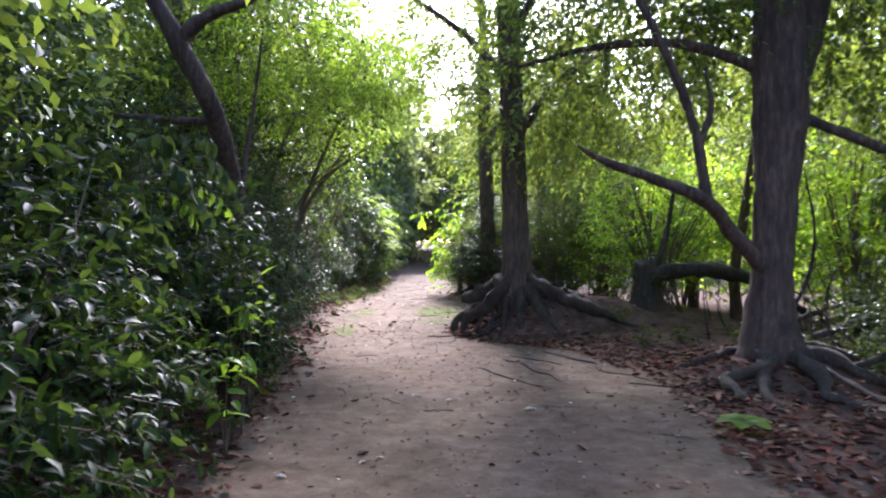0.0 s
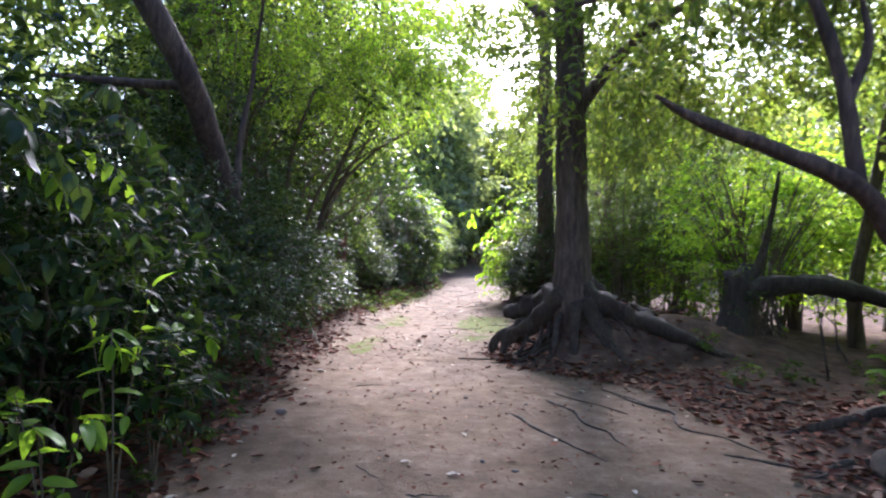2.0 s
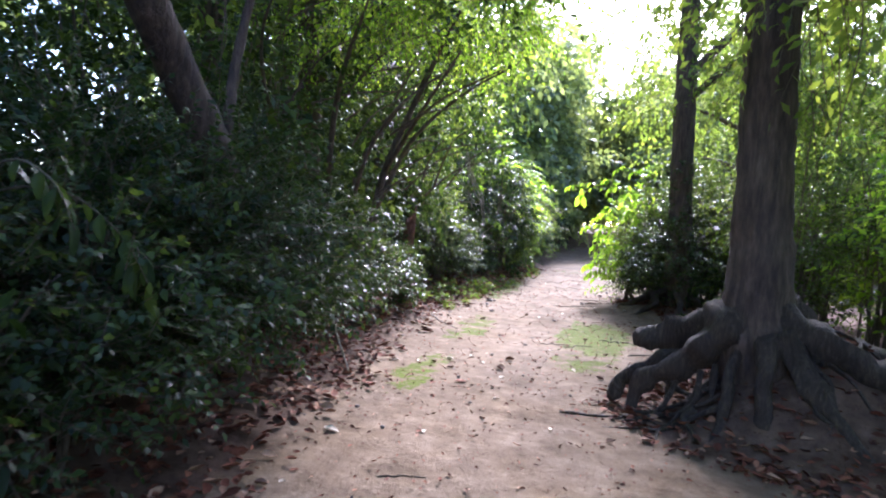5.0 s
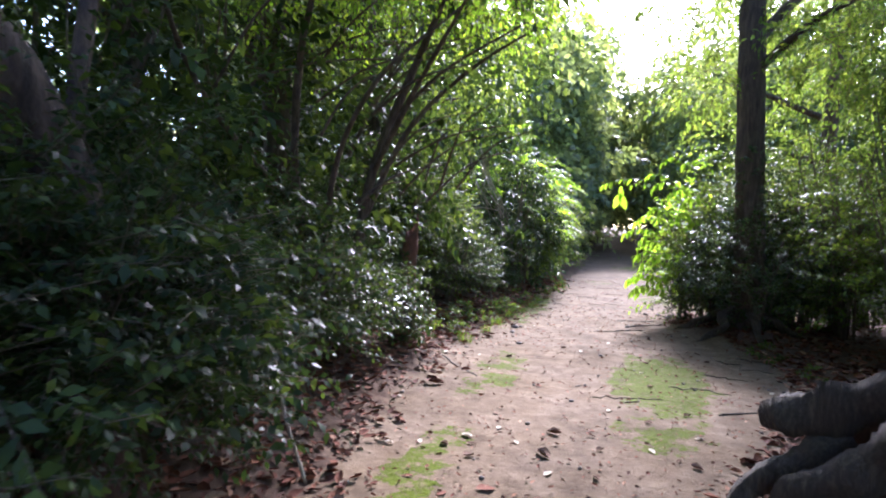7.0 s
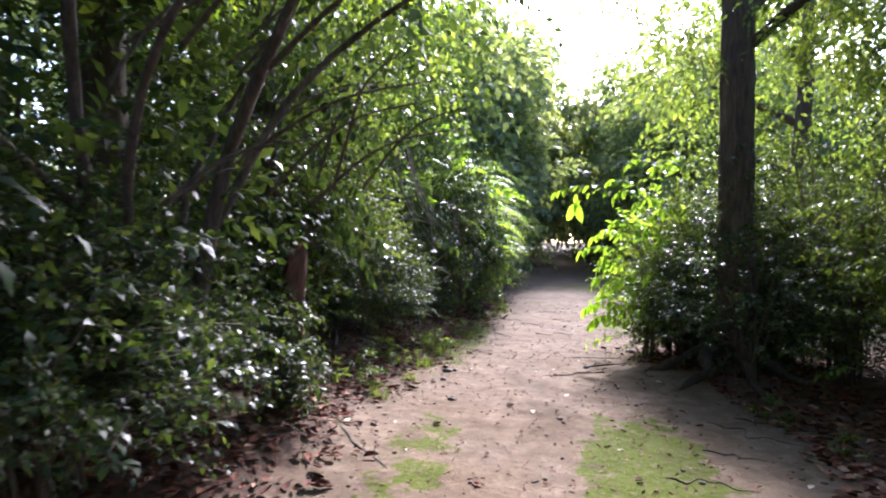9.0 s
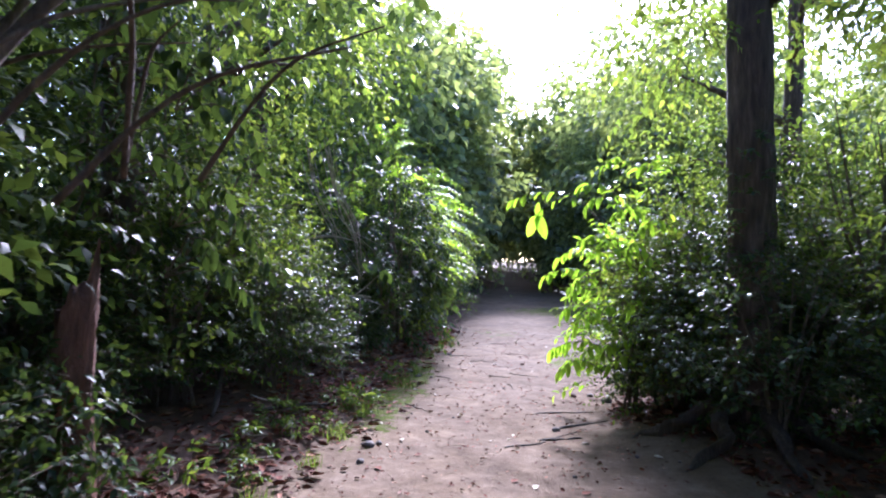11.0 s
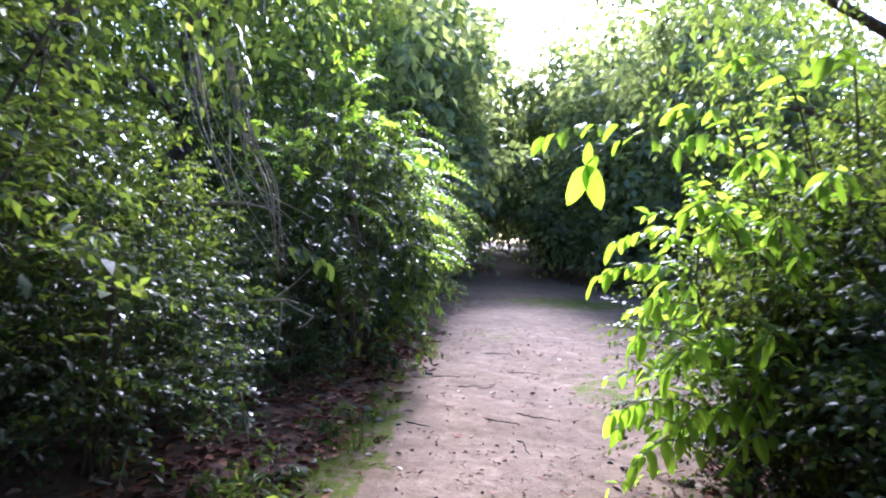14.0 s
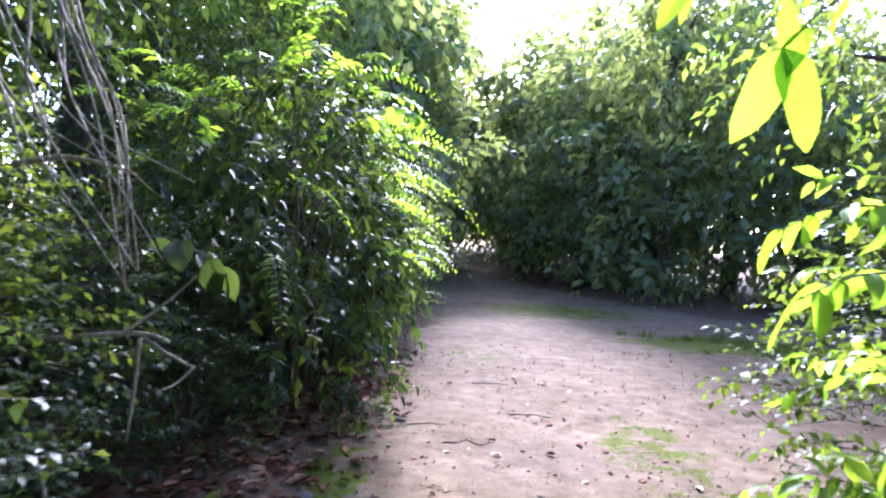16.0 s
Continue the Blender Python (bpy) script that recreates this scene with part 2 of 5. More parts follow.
def tube(pts, sides=10, n=None, rough=0.0, rng=None, flute=0.0, cap=True, gnarl=0.0):
    """A tapered limb: rows of x, y, z, radius. Returns vertices and quads."""
    p = smooth_path(pts, n or max(6, 3 * len(pts)))
    c, r = p[:, :3], np.maximum(p[:, 3], 0.001)
    t = unit(np.gradient(c, axis=0))
    ref = np.array([0.31, 0.92, 0.17]) if abs(t[0][2]) > 0.7 else np.array([0.02, 0.05, 1.0])
    s = unit(np.cross(t, ref))
    w = np.cross(s, t)
    ang = np.linspace(0, 2 * math.pi, sides, endpoint=False)
    rr = r[:, None] * np.ones(sides)[None]
    if flute:
        zz = np.linspace(0, 1, len(p))[:, None]
        rr = rr * (1 + flute * np.sin(ang * 3 + 2.5 * zz)[...] + 0.6 * flute * np.sin(ang * 5 - 4 * zz))
    if gnarl and rng is not None:
        run = np.concatenate([[0], np.cumsum(np.linalg.norm(np.diff(c, axis=0), axis=1))])[:, None]
        for f in (2.2, 4.1, 7.3):
            rr = rr * (1 + gnarl * np.sin(f * 3 * run + rng.uniform(0, 6.28) + rng.integers(0, 3) * ang[None] + rng.uniform(0, 6.28)))
    if rough and rng is not None:
        rr = rr * (1 + rough * rng.normal(size=rr.shape))
    v = c[:, None] + rr[..., None] * (np.cos(ang)[None, :, None] * s[:, None] + np.sin(ang)[None, :, None] * w[:, None])
    v = v.reshape(-1, 3)
    i = np.arange(len(p) - 1)[:, None] * sides
    j = np.arange(sides)[None]
    k = (np.arange(sides) + 1)[None] % sides
    q = np.stack([i + j, i + k, i + k + sides, i + j + sides], -1).reshape(-1, 4)
    if cap:
        v = np.vstack([v, c[:1], c[-1:]])
        a, b = len(v) - 2, len(v) - 1
        top = (len(p) - 1) * sides
        tri = np.array([[a, (x + 1) % sides, x] for x in range(sides)] + [[b, top + x, top + (x + 1) % sides] for x in range(sides)])
        return v, [q, tri]
    return v, [q]


# leaf outlines: x across, y along (0 to 1), z up; columns of faces
LEAF_4 = (np.array([[0, 0, 0], [-0.5, 0.42, 0.10], [0, 1, -0.12], [0.5, 0.42, 0.10], [0, 0.48, 0]]),
          [np.array([[0, 4, 1], [1, 4, 2], [0, 3, 4], [4, 3, 2]])])
LEAF_8 = (np.array([[0, 0, 0], [-0.40, 0.22, 0.08], [-0.47, 0.60, 0.06], [0, 1, -0.16], [0.47, 0.60, 0.06], [0.40, 0.22, 0.08], [0, 0.25, 0], [0, 0.62, -0.02]]),
          [np.array([[0, 6, 1], [7, 3, 2], [0, 5, 6], [7, 4, 3]]), np.array([[6, 7, 2, 1], [6, 5, 4, 7]])])
LEAF_2 = (np.array([[0, 0, 0], [-0.5, 0.5, 0.08], [0, 1, -0.1], [0.5, 0.5, 0.08]]), [np.array([[0, 3, 1], [1, 3, 2]])])


def big_leaf_outline(rows=7):
    """An oblong leaf with a raised midrib and a gently waved rim."""
    v, q = [], []
    for i in range(rows + 1):
        u = i / rows
        half = 0.5 * math.sin(math.pi * min(1, u ** 0.8)) ** 0.62 if 0 < u < 1 else 0.012
        bend = -0.30 * u * u
        wave = 0.02 * math.sin(9 * u)
        v += [(-half, u, bend + 0.10 * half + wave), (-half * 0.5, u, bend + 0.03), (0, u, bend - 0.015), (half * 0.5, u, bend + 0.03), (half, u, bend + 0.10 * half - wave)]
    for i in range(rows):
        for j in range(4):
            a = i * 5 + j
            q.append((a, a + 1, a + 6, a + 5))
    return np.array(v), [np.array(q)]


LEAF_BIG = big_leaf_outline()


def place_leaves(template, pos, along, up, length, width):
    """Copies of an outline: one leaf per row of pos."""
    tv, tp = template
    along = unit(along)
    side = unit(np.cross(along, up))
    nrm = np.cross(side, along)
    n = len(pos)
    v = (pos[:, None] + tv[None, :, 0, None] * width[:, None, None] * side[:, None] + tv[None, :, 1, None] * length[:, None, None] * along[:, None]
         + tv[None, :, 2, None] * length[:, None, None] * nrm[:, None]).reshape(-1, 3)
    off = (np.arange(n) * len(tv))[:, None, None]
    return v, [(p[None] + off).reshape(-1, p.shape[1]) for p in tp]


def sprays(rng, anchor, heading, length, count, leaf, ratio, template, droop=0.35, fan=0.9, flat=0.5, twig=0.004, shrink=0.25):
    """Leafy twigs: leaves set by turns on both sides of each twig. Returns leaves and twigs."""
    n = len(anchor)
    heading = unit(heading)
    L = length * rng.uniform(0.65, 1.3, n)
    s = (np.arange(count) + 0.6) / count
    down = np.array([0, 0, -1.0])
    pos = anchor[:, None] + heading[:, None] * (L[:, None] * s[None])[..., None] + down * (droop * L[:, None] * s[None] ** 2)[..., None]
    tan = unit(heading[:, None] + down * (2 * droop * s[None, :, None]))
    roll = rng.normal(0, 0.35, (n, 1, 3))
    upv = unit(np.array([0, 0, 1.0]) + roll + rng.normal(0, flat, (n, count, 3)))
    side = unit(np.cross(tan, upv))
    sign = np.where(np.arange(count) % 2 == 0, 1.0, -1.0)[None, :, None] * np.ones((n, 1, 1))
    last = (np.arange(count) == count - 1)[None, :, None]
    along = tan * (1.0 - 0.45 * fan) + side * sign * fan * np.where(last, 0.1, 1.0) + down * 0.22 + rng.normal(0, 0.16, (n, count, 3))
    size = leaf * rng.uniform(0.65, 1.25, (n, count)) * (1 - shrink * np.abs(s[None] - 0.45) * 2)
    leaves = place_leaves(template, pos.reshape(-1, 3), along.reshape(-1, 3), upv.reshape(-1, 3), size.reshape(-1), size.reshape(-1) * ratio)
    # twigs: three-sided rods
    ends = np.stack([anchor, anchor + heading * L[:, None] + down * (droop * L * 0.8)[:, None]], 1)
    w1 = unit(np.cross(heading, np.array([0.13, 0.21, 0.97])))
    w2 = np.cross(w1, heading)
    ring = []
    for k, rr in enumerate((1.0, 0.3)):
        for a in (0, 2.094, 4.189):
            ring.append(ends[:, k] + twig * rr * (math.cos(a) * w1 + math.sin(a) * w2))
    tvv = np.stack(ring, 1).reshape(-1, 3)
    base = np.array([[a, (a + 1) % 3, 3 + (a + 1) % 3, 3 + a] for a in range(3)])
    tq = (base[None] + (np.arange(n) * 6)[:, None, None]).reshape(-1, 4)
    return leaves, (tvv, [tq])


def dome(rng, n, rx, ry, h, low=0.04, core=0.5):
    """Anchors in the outer part of a bush, with headings that point out and up; an uneven outline."""
    d = unit(rng.normal(size=(n, 3)) * np.array([1, 1, 0.9]))
    d[:, 2] = np.abs(d[:, 2]) * 1.15 - 0.15
    d = unit(d)
    lump = 1 + 0.16 * np.sin(d[:, 0] * 5 + 1.3) * np.cos(d[:, 1] * 4) + 0.12 * np.sin(d[:, 2] * 7 + d[:, 0] * 3)
    r = (core + (1 - core) * rng.uniform(0, 1, n) ** 0.6) * lump
    z = h * (0.42 + 0.58 * d[:, 2] * r)
    z = np.where(rng.uniform(size=n) < 0.36, rng.uniform(low, 0.5, n) * h, z)
    a = np.stack([d[:, 0] * rx * r, d[:, 1] * ry * r, np.maximum(z, low * h)], 1)
    head = unit(np.stack([d[:, 0], d[:, 1], 0.25 + 0.7 * np.maximum(d[:, 2], 0)], 1) + rng.normal(0, 0.35, (n, 3)))
    return a, head


def bush_stems(rng, rx, ry, h, n, r=0.014, sides=5):
    out = []
    for _ in range(n):
        a = rng.uniform(0, 2 * math.pi)
        b = rng.uniform(0.25, 0.85)
        x0, y0 = rng.normal(0, 0.10 * rx, 2)
        x1, y1 = b * rx * math.cos(a), b * ry * math.sin(a)
        hh = h * rng.uniform(0.55, 0.98)
        out.append(tube([(x0, y0, -0.15, r * 1.3), (x0 * 0.6 + x1 * 0.25, y0 * 0.6 + y1 * 0.25, hh * 0.4, r), (x1 * 0.7 + rng.normal(0, .05), y1 * 0.7, hh * 0.75, r * 0.7), (x1, y1, hh, r * 0.25)], sides, 9))
    return out


def make_shrub(seed, rx, ry, h, twigs, count, leaf, ratio, length, mat, label, template=LEAF_4, stems=7, droop=0.35, fan=0.9, core=0.5, group="", name="shrub", low=0.04, stem_r=0.014, flat=0.5, category="shrub", twigwork=True):
    rng = np.random.default_rng(seed)
    ob = thing(name, (0, 0, 0), label, category, group)
    a, head = dome(rng, twigs, rx, ry, h, low, core)
    lv, tw = sprays(rng, a, head, length, count, leaf, ratio, template, droop, fan, flat)
    part_of("foliage", fast_mesh("foliage", lv[0], lv[1], mat), ob)["kind"] = "stuff"
    if twigwork:
        part_of("twigwork", fast_mesh("twigwork", tw[0], tw[1], TWIG), ob)["kind"] = "stuff"
    for sv, sp in bush_stems(rng, rx, ry, h, stems, stem_r):
        part_of("stem", fast_mesh("stem", sv, sp, TWIG, True), ob)
    return ob


def at(x, y, z=None, turn=0.0, s=1.0, sz=None):
    z = ground_z(x, y) if z is None else z
    return Matrix.Translation((x, y, z)) @ Matrix.Rotation(radians(turn), 4, "Z") @ Matrix.Diagonal((s, s, sz or s, 1))


# ---------------------------------------------------------------- ground
LEFT_EDGE = [(-8, -1.3), (0, -1.4), (4.5, -1.6), (6.5, -1.8), (9.3, -2.05), (12, -2.4), (15, -2.65), (17, -2.5), (19.5, -2.35), (22, -2.25), (26, -2.1), (32, -2.2), (40, -2.6), (60, -3.4), (110, -4.2)]
RIGHT_EDGE = [(-8, 1.3), (0, 1.7), (4, 2.2), (7, 2.5), (9.0, 1.9), (10.0, 0.5), (10.8, 0.15), (12, 0.55), (14, 1.3), (15.5, 1.4), (17, 0.9), (18.5, 0.3), (20, 0.8), (22, 4.0), (24, 10), (27, 14), (30, 8), (33, 5), (37, 3.2), (42, 1.6), (47, 1.1), (60, 1.0), (110, 1.6)]
MOUNDS = [(1.5, 10.75, 0.72, 0.7, 0.36), (2.25, 11.05, 1.15, 0.8, 0.32), (3.3, 11.6, 1.6, 1.2, 0.26), (3.75, 7.1, 0.9, 0.9, 0.26), (1.4, 17.6, 1.1, 1.2, 0.2), (-3.2, 13.9, 0.8, 1.2, 0.12), (-4.0, 9.6, 1.4, 2.5, 0.25)]


def left_edge(y):
    return np.interp(y, [p[0] for p in LEFT_EDGE], [p[1] for p in LEFT_EDGE])


def right_edge(y):
    return np.interp(y, [p[0] for p in RIGHT_EDGE], [p[1] for p in RIGHT_EDGE])


def wobble(x, y):
    return (np.sin(1.7 * x + 0.6 * np.sin(1.3 * y)) * np.cos(1.45 * y + 0.8 * np.sin(0.9 * x)) + 0.5 * np.sin(4.3 * x + 1.1 * y) * np.sin(3.7 * y - 1.3 * x)) / 1.5


def ground_height(x, y):
    near = np.exp(-(np.maximum(0, np.abs(y - 20) - 40) / 30) ** 2)
    outl = np.clip((left_edge(y) - 0.05 - x) / 1.2, 0, 1)
    outr = np.clip((x - right_edge(y)) / 1.5, 0, 1)
    z = 0.018 * wobble(x, y) + 0.008 * wobble(3.1 * x + 5, 2.7 * y)
    z = z + near * (0.16 * outl ** 0.8 + 0.05 * outr) + 0.03 * (outl + outr) * wobble(2.3 * x, 2.1 * y + 4)
    z = z + 0.85 * np.clip((y - 44) / 55, 0, 1) ** 1.2
    for mx, my, sx, sy, h in MOUNDS:
        z = z + h * np.exp(-(((x - mx) / sx) ** 2 + ((y - my) / sy) ** 2) ** 1.8)
    return z


def ground_z(x, y):
    return float(ground_height(np.array([float(x)]), np.array([float(y)]))[0])


def build_ground():
    xs = np.unique(np.concatenate([[-2500, -900, -300, -120, -60, -40], np.arange(-28, -5, 0.8), np.arange(-5, 5.5, 0.09), np.arange(5.5, 30, 0.7), [45, 70, 130, 320, 900, 2500]]).round(4))
    ys = np.unique(np.concatenate([[-2500, -800, -200, -80, -40, -20], np.arange(-10, 1.5, 0.5), np.arange(1.5, 27, 0.11), np.arange(27, 70, 0.5), np.arange(70, 120, 2.5), [140, 180, 400, 1000, 2500]]).round(4))
    X, Y = np.meshgrid(xs, ys)
    Z = ground_height(X, Y)
    v = np.stack([X, Y, Z], -1).reshape(-1, 3)
    nx, ny = len(xs), len(ys)
    i = (np.arange(ny - 1)[:, None] * nx + np.arange(nx - 1)[None]).reshape(-1)
    me = fast_mesh("ground", v, [np.stack([i, i + 1, i + 1 + nx, i + nx], 1)], EARTH, True)
    x, y = v[:, 0], v[:, 1]
    inside = np.minimum(x - left_edge(y), right_edge(y) - x)
    trod = np.clip(0.5 + inside / 0.7, 0, 1)
    moss = np.zeros(len(x))
    for mx, my, sx, sy, k in ((-0.05, 14.2, 0.55, 1.45, 1.0), (-1.75, 14.0, 0.35, 1.3, 0.6), (-1.7, 11.2, 0.25, 0.9, 0.7), (-0.15, 12.3, 0.45, 0.5, 0.6), (3.6, 28.2, 2.2, 1.2, 1.0), (1.0, 33, 2.5, 2.0, 0.7), (0.2, 22.0, 0.5, 1.2, 0.55), (-2.2, 19.5, 0.35, 3.0, 0.7), (-1.2, 26, 0.8, 1.0, 0.4)):
        moss = np.maximum(moss, k * np.exp(-(((x - mx) / sx) ** 2 + ((y - my) / sy) ** 2) ** 1.6))
    for key, val in (("trod", trod), ("mossy", moss)):
        at_ = me.attributes.new(key, "FLOAT", "POINT")
        at_.data.foreach_set("value", val.astype(np.float32))
    ob = new("ground", me)
    tagged(ob, "pinkish-grey sandy earth path with mossy patches", "ground", kind="structure")


build_ground()

# ---------------------------------------------------------------- trees
def crown(rng, blobs, twigs, count, leaf, ratio, length, template, droop=0.5, fan=0.85):
    """Leafy twigs round several blobs (x, y, z, rx, ry, rz)."""
    vol = np.array([b[3] * b[4] + b[4] * b[5] + b[3] * b[5] for b in blobs])
    num = np.maximum(4, twigs * vol / vol.sum()).astype(int)
    A, H = [], []
    for b, k in zip(blobs, num):
        d = unit(rng.normal(size=(k, 3)))
        r = rng.uniform(0.25, 1.0, k) ** 0.5 * (1 + 0.18 * np.sin(d[:, 0] * 6 + b[0]) * np.cos(d[:, 2] * 5 + b[1]))
        A.append(np.array(b[:3]) + d * r[:, None] * np.array(b[3:]))
        H.append(d + rng.normal(0, 0.5, (k, 3)) + np.array([0, 0, 0.1]))
    return sprays(rng, np.vstack(A), np.vstack(H), length, count, leaf, ratio, template, droop, fan, 0.55, 0.006)


def make_tree(seed, name, where, trunk, limbs, roots, blobs, label, bark, leafmat, twigs=500, count=9, leaf=0.12, ratio=0.45, length=0.55, template=LEAF_4, sides=18, flute=0.05, droop=0.5, group="", twigwork=True):
    rng = np.random.default_rng(seed)
    ob = thing(name, where, label, "tree", group)
    v, p = tube(trunk, sides, 9 * len(trunk), 0.014, rng, flute, gnarl=0.022)
    part_of("trunk", fast_mesh("trunk", v, p, bark, True), ob)
    for li in limbs:
        v, p = tube(li, 9, 6 * len(li), 0.03, rng, 0.03, gnarl=0.05)
        part_of("limb", fast_mesh("limb", v, p, bark, True), ob)
    for ro in roots:
        v, p = tube(ro, 9, 7 * len(ro), 0.05, rng, 0.14, gnarl=0.13)
        part_of("root", fast_mesh("root", v, p, ROOT, True), ob)
    if blobs:
        lv, tw = crown(rng, blobs, twigs, count, leaf, ratio, length, template, droop)
        c = part_of("crown", fast_mesh("crown", lv[0], lv[1], leafmat), ob)
        c["kind"] = "stuff"
        if twigwork:
            part_of("twigwork", fast_mesh("twigwork", tw[0], tw[1], TWIG), ob)["kind"] = "stuff"
    return ob


def root_line(x0, y0, z0, r0, x1, y1, mid=0.5, hump=0.12, r1=0.02, wig=0.1, seed=0, base=(0, 0, 0)):
    """A root from the trunk out over the ground; places are the world's, given back from the tree's base."""
    rng = np.random.default_rng(seed)
    rows = []
    for i, u in enumerate((0, 0.2, 0.42, 0.65, 0.85, 1.0)):
        x, y = x0 + (x1 - x0) * u, y0 + (y1 - y0) * u
        nx, ny = -(y1 - y0), (x1 - x0)
        w = wig * rng.normal() * (0 if i in (0,) else 1)
        x, y = x + nx * w * 0.6, y + ny * w * 0.6
        g = ground_z(x, y)
        r = r0 + (r1 - r0) * u ** 0.7
        z = g + (z0 - ground_z(x0, y0)) * (1 - u) ** 2.2 + hump * math.sin(math.pi * u) * (1 - u) - (0.5 * r if u > 0.75 else 0)
        if u == 1.0:
            z = g - 0.03
        rows.append((x - base[0], y - base[1], z - base[2], r))
    return rows


# tree with the raised root plate
TA = (1.25, 10.75, 0.0)


def rel_rows(rows, base):
    return [(x - base[0], y - base[1], z - base[2], r) for x, y, z, r in rows]


# two thick roots that reach out over the path above a hollow, then the buttresses and thin hanging roots
roots_a = [rel_rows(r, TA) for r in (
    [(1.24, 10.78, 0.98, 0.12), (1.02, 10.92, 0.82, 0.15), (0.8, 11.05, 0.7, 0.135), (0.6, 11.15, 0.62, 0.12), (0.46, 11.22, 0.57, 0.11), (0.4, 11.25, 0.53, 0.095), (0.36, 11.27, 0.5, 0.06), (0.345, 11.28, 0.49, 0.015)],
    [(0.75, 11.05, 0.5, 0.09), (0.52, 11.05, 0.34, 0.085), (0.33, 11.0, 0.26, 0.08), (0.22, 10.97, 0.18, 0.075), (0.18, 10.95, 0.06, 0.06), (0.17, 10.945, 0.0, 0.02)],
    [(1.24, 10.72, 1.05, 0.14), (1.05, 10.66, 0.84, 0.17), (0.86, 10.68, 0.6, 0.14), (0.7, 10.73, 0.44, 0.11), (0.56, 10.77, 0.36, 0.09), (0.44, 10.8, 0.29, 0.08), (0.36, 10.82, 0.16, 0.07), (0.33, 10.83, 0.0, 0.05)],
    [(1.27, 10.7, 0.95, 0.1), (1.27, 10.38, 0.66, 0.085), (1.25, 10.25, 0.42, 0.06), (1.24, 10.17, 0.2, 0.05), (1.22, 10.05, 0.03, 0.04), (1.15, 9.75, -0.03, 0.02)],
    [(1.2, 10.7, 0.8, 0.08), (1.04, 10.45, 0.5, 0.05), (1.0, 10.33, 0.26, 0.045), (0.94, 10.2, 0.06, 0.035), (0.85, 10.0, -0.03, 0.02)],
    [(1.3, 10.7, 1.0, 0.13), (1.6, 10.55, 0.8, 0.15), (1.95, 10.5, 0.62, 0.13), (2.4, 10.45, 0.47, 0.1), (2.85, 10.4, 0.28, 0.075), (3.3, 10.3, 0.08, 0.05)],
    [(1.4, 10.5, 0.8, 0.11), (1.55, 10.32, 0.5, 0.09), (1.72, 10.15, 0.26, 0.06), (1.9, 9.95, 0.03, 0.035)],
    [(1.45, 10.85, 1.0, 0.14), (1.85, 10.95, 0.72, 0.13), (2.5, 11.1, 0.5, 0.1), (3.2, 11.2, 0.3, 0.05)],
    [(1.2, 11.0, 0.95, 0.13), (1.05, 11.3, 0.62, 0.11), (0.8, 11.6, 0.3, 0.08), (0.5, 11.9, 0.0, 0.04)],
    [(1.35, 11.0, 0.95, 0.12), (1.45, 11.5, 0.5, 0.1), (1.6, 12.1, 0.0, 0.04)],
    [(0.7, 10.75, 0.36, 0.03), (0.62, 10.62, 0.2, 0.026), (0.5, 10.5, 0.05, 0.022), (0.25, 10.35, 0.0, 0.012)],
    [(0.85, 10.68, 0.42, 0.028), (0.8, 10.52, 0.2, 0.024), (0.7, 10.35, 0.04, 0.02), (0.4, 10.15, 0.0, 0.01)],
    [(0.55, 11.1, 0.45, 0.03), (0.6, 10.9, 0.28, 0.026), (0.75, 10.75, 0.2, 0.02), (0.95, 10.6, 0.22, 0.015)],
    [(0.62, 10.76, 0.33, 0.02), (0.6, 10.7, 0.15, 0.018), (0.58, 10.66, -0.03, 0.014)],
    [(0.95, 10.6, 0.5, 0.022), (0.92, 10.48, 0.25, 0.02), (0.9, 10.42, -0.02, 0.014)])]
_rr = np.random.default_rng(77)
for _i in range(13):
    _a = _rr.uniform(2.9, 6.5)
    _r0, _r1 = _rr.uniform(0.25, 0.7), _rr.uniform(0.8, 1.35)
    _b = _a + _rr.normal(0, 0.35)
    roots_a.append(root_line(TA[0] + _r0 * math.cos(_a), TA[1] + 0.85 * _r0 * math.sin(_a), ground_z(TA[0] + _r0 * math.cos(_a), TA[1] + 0.85 * _r0 * math.sin(_a)) + 0.05, _rr.uniform(0.018, 0.04),
                             TA[0] + _r1 * math.cos(_b), TA[1] + 0.85 * _r1 * math.sin(_b), hump=0.05, r1=0.008, wig=0.2, seed=900 + _i, base=TA))
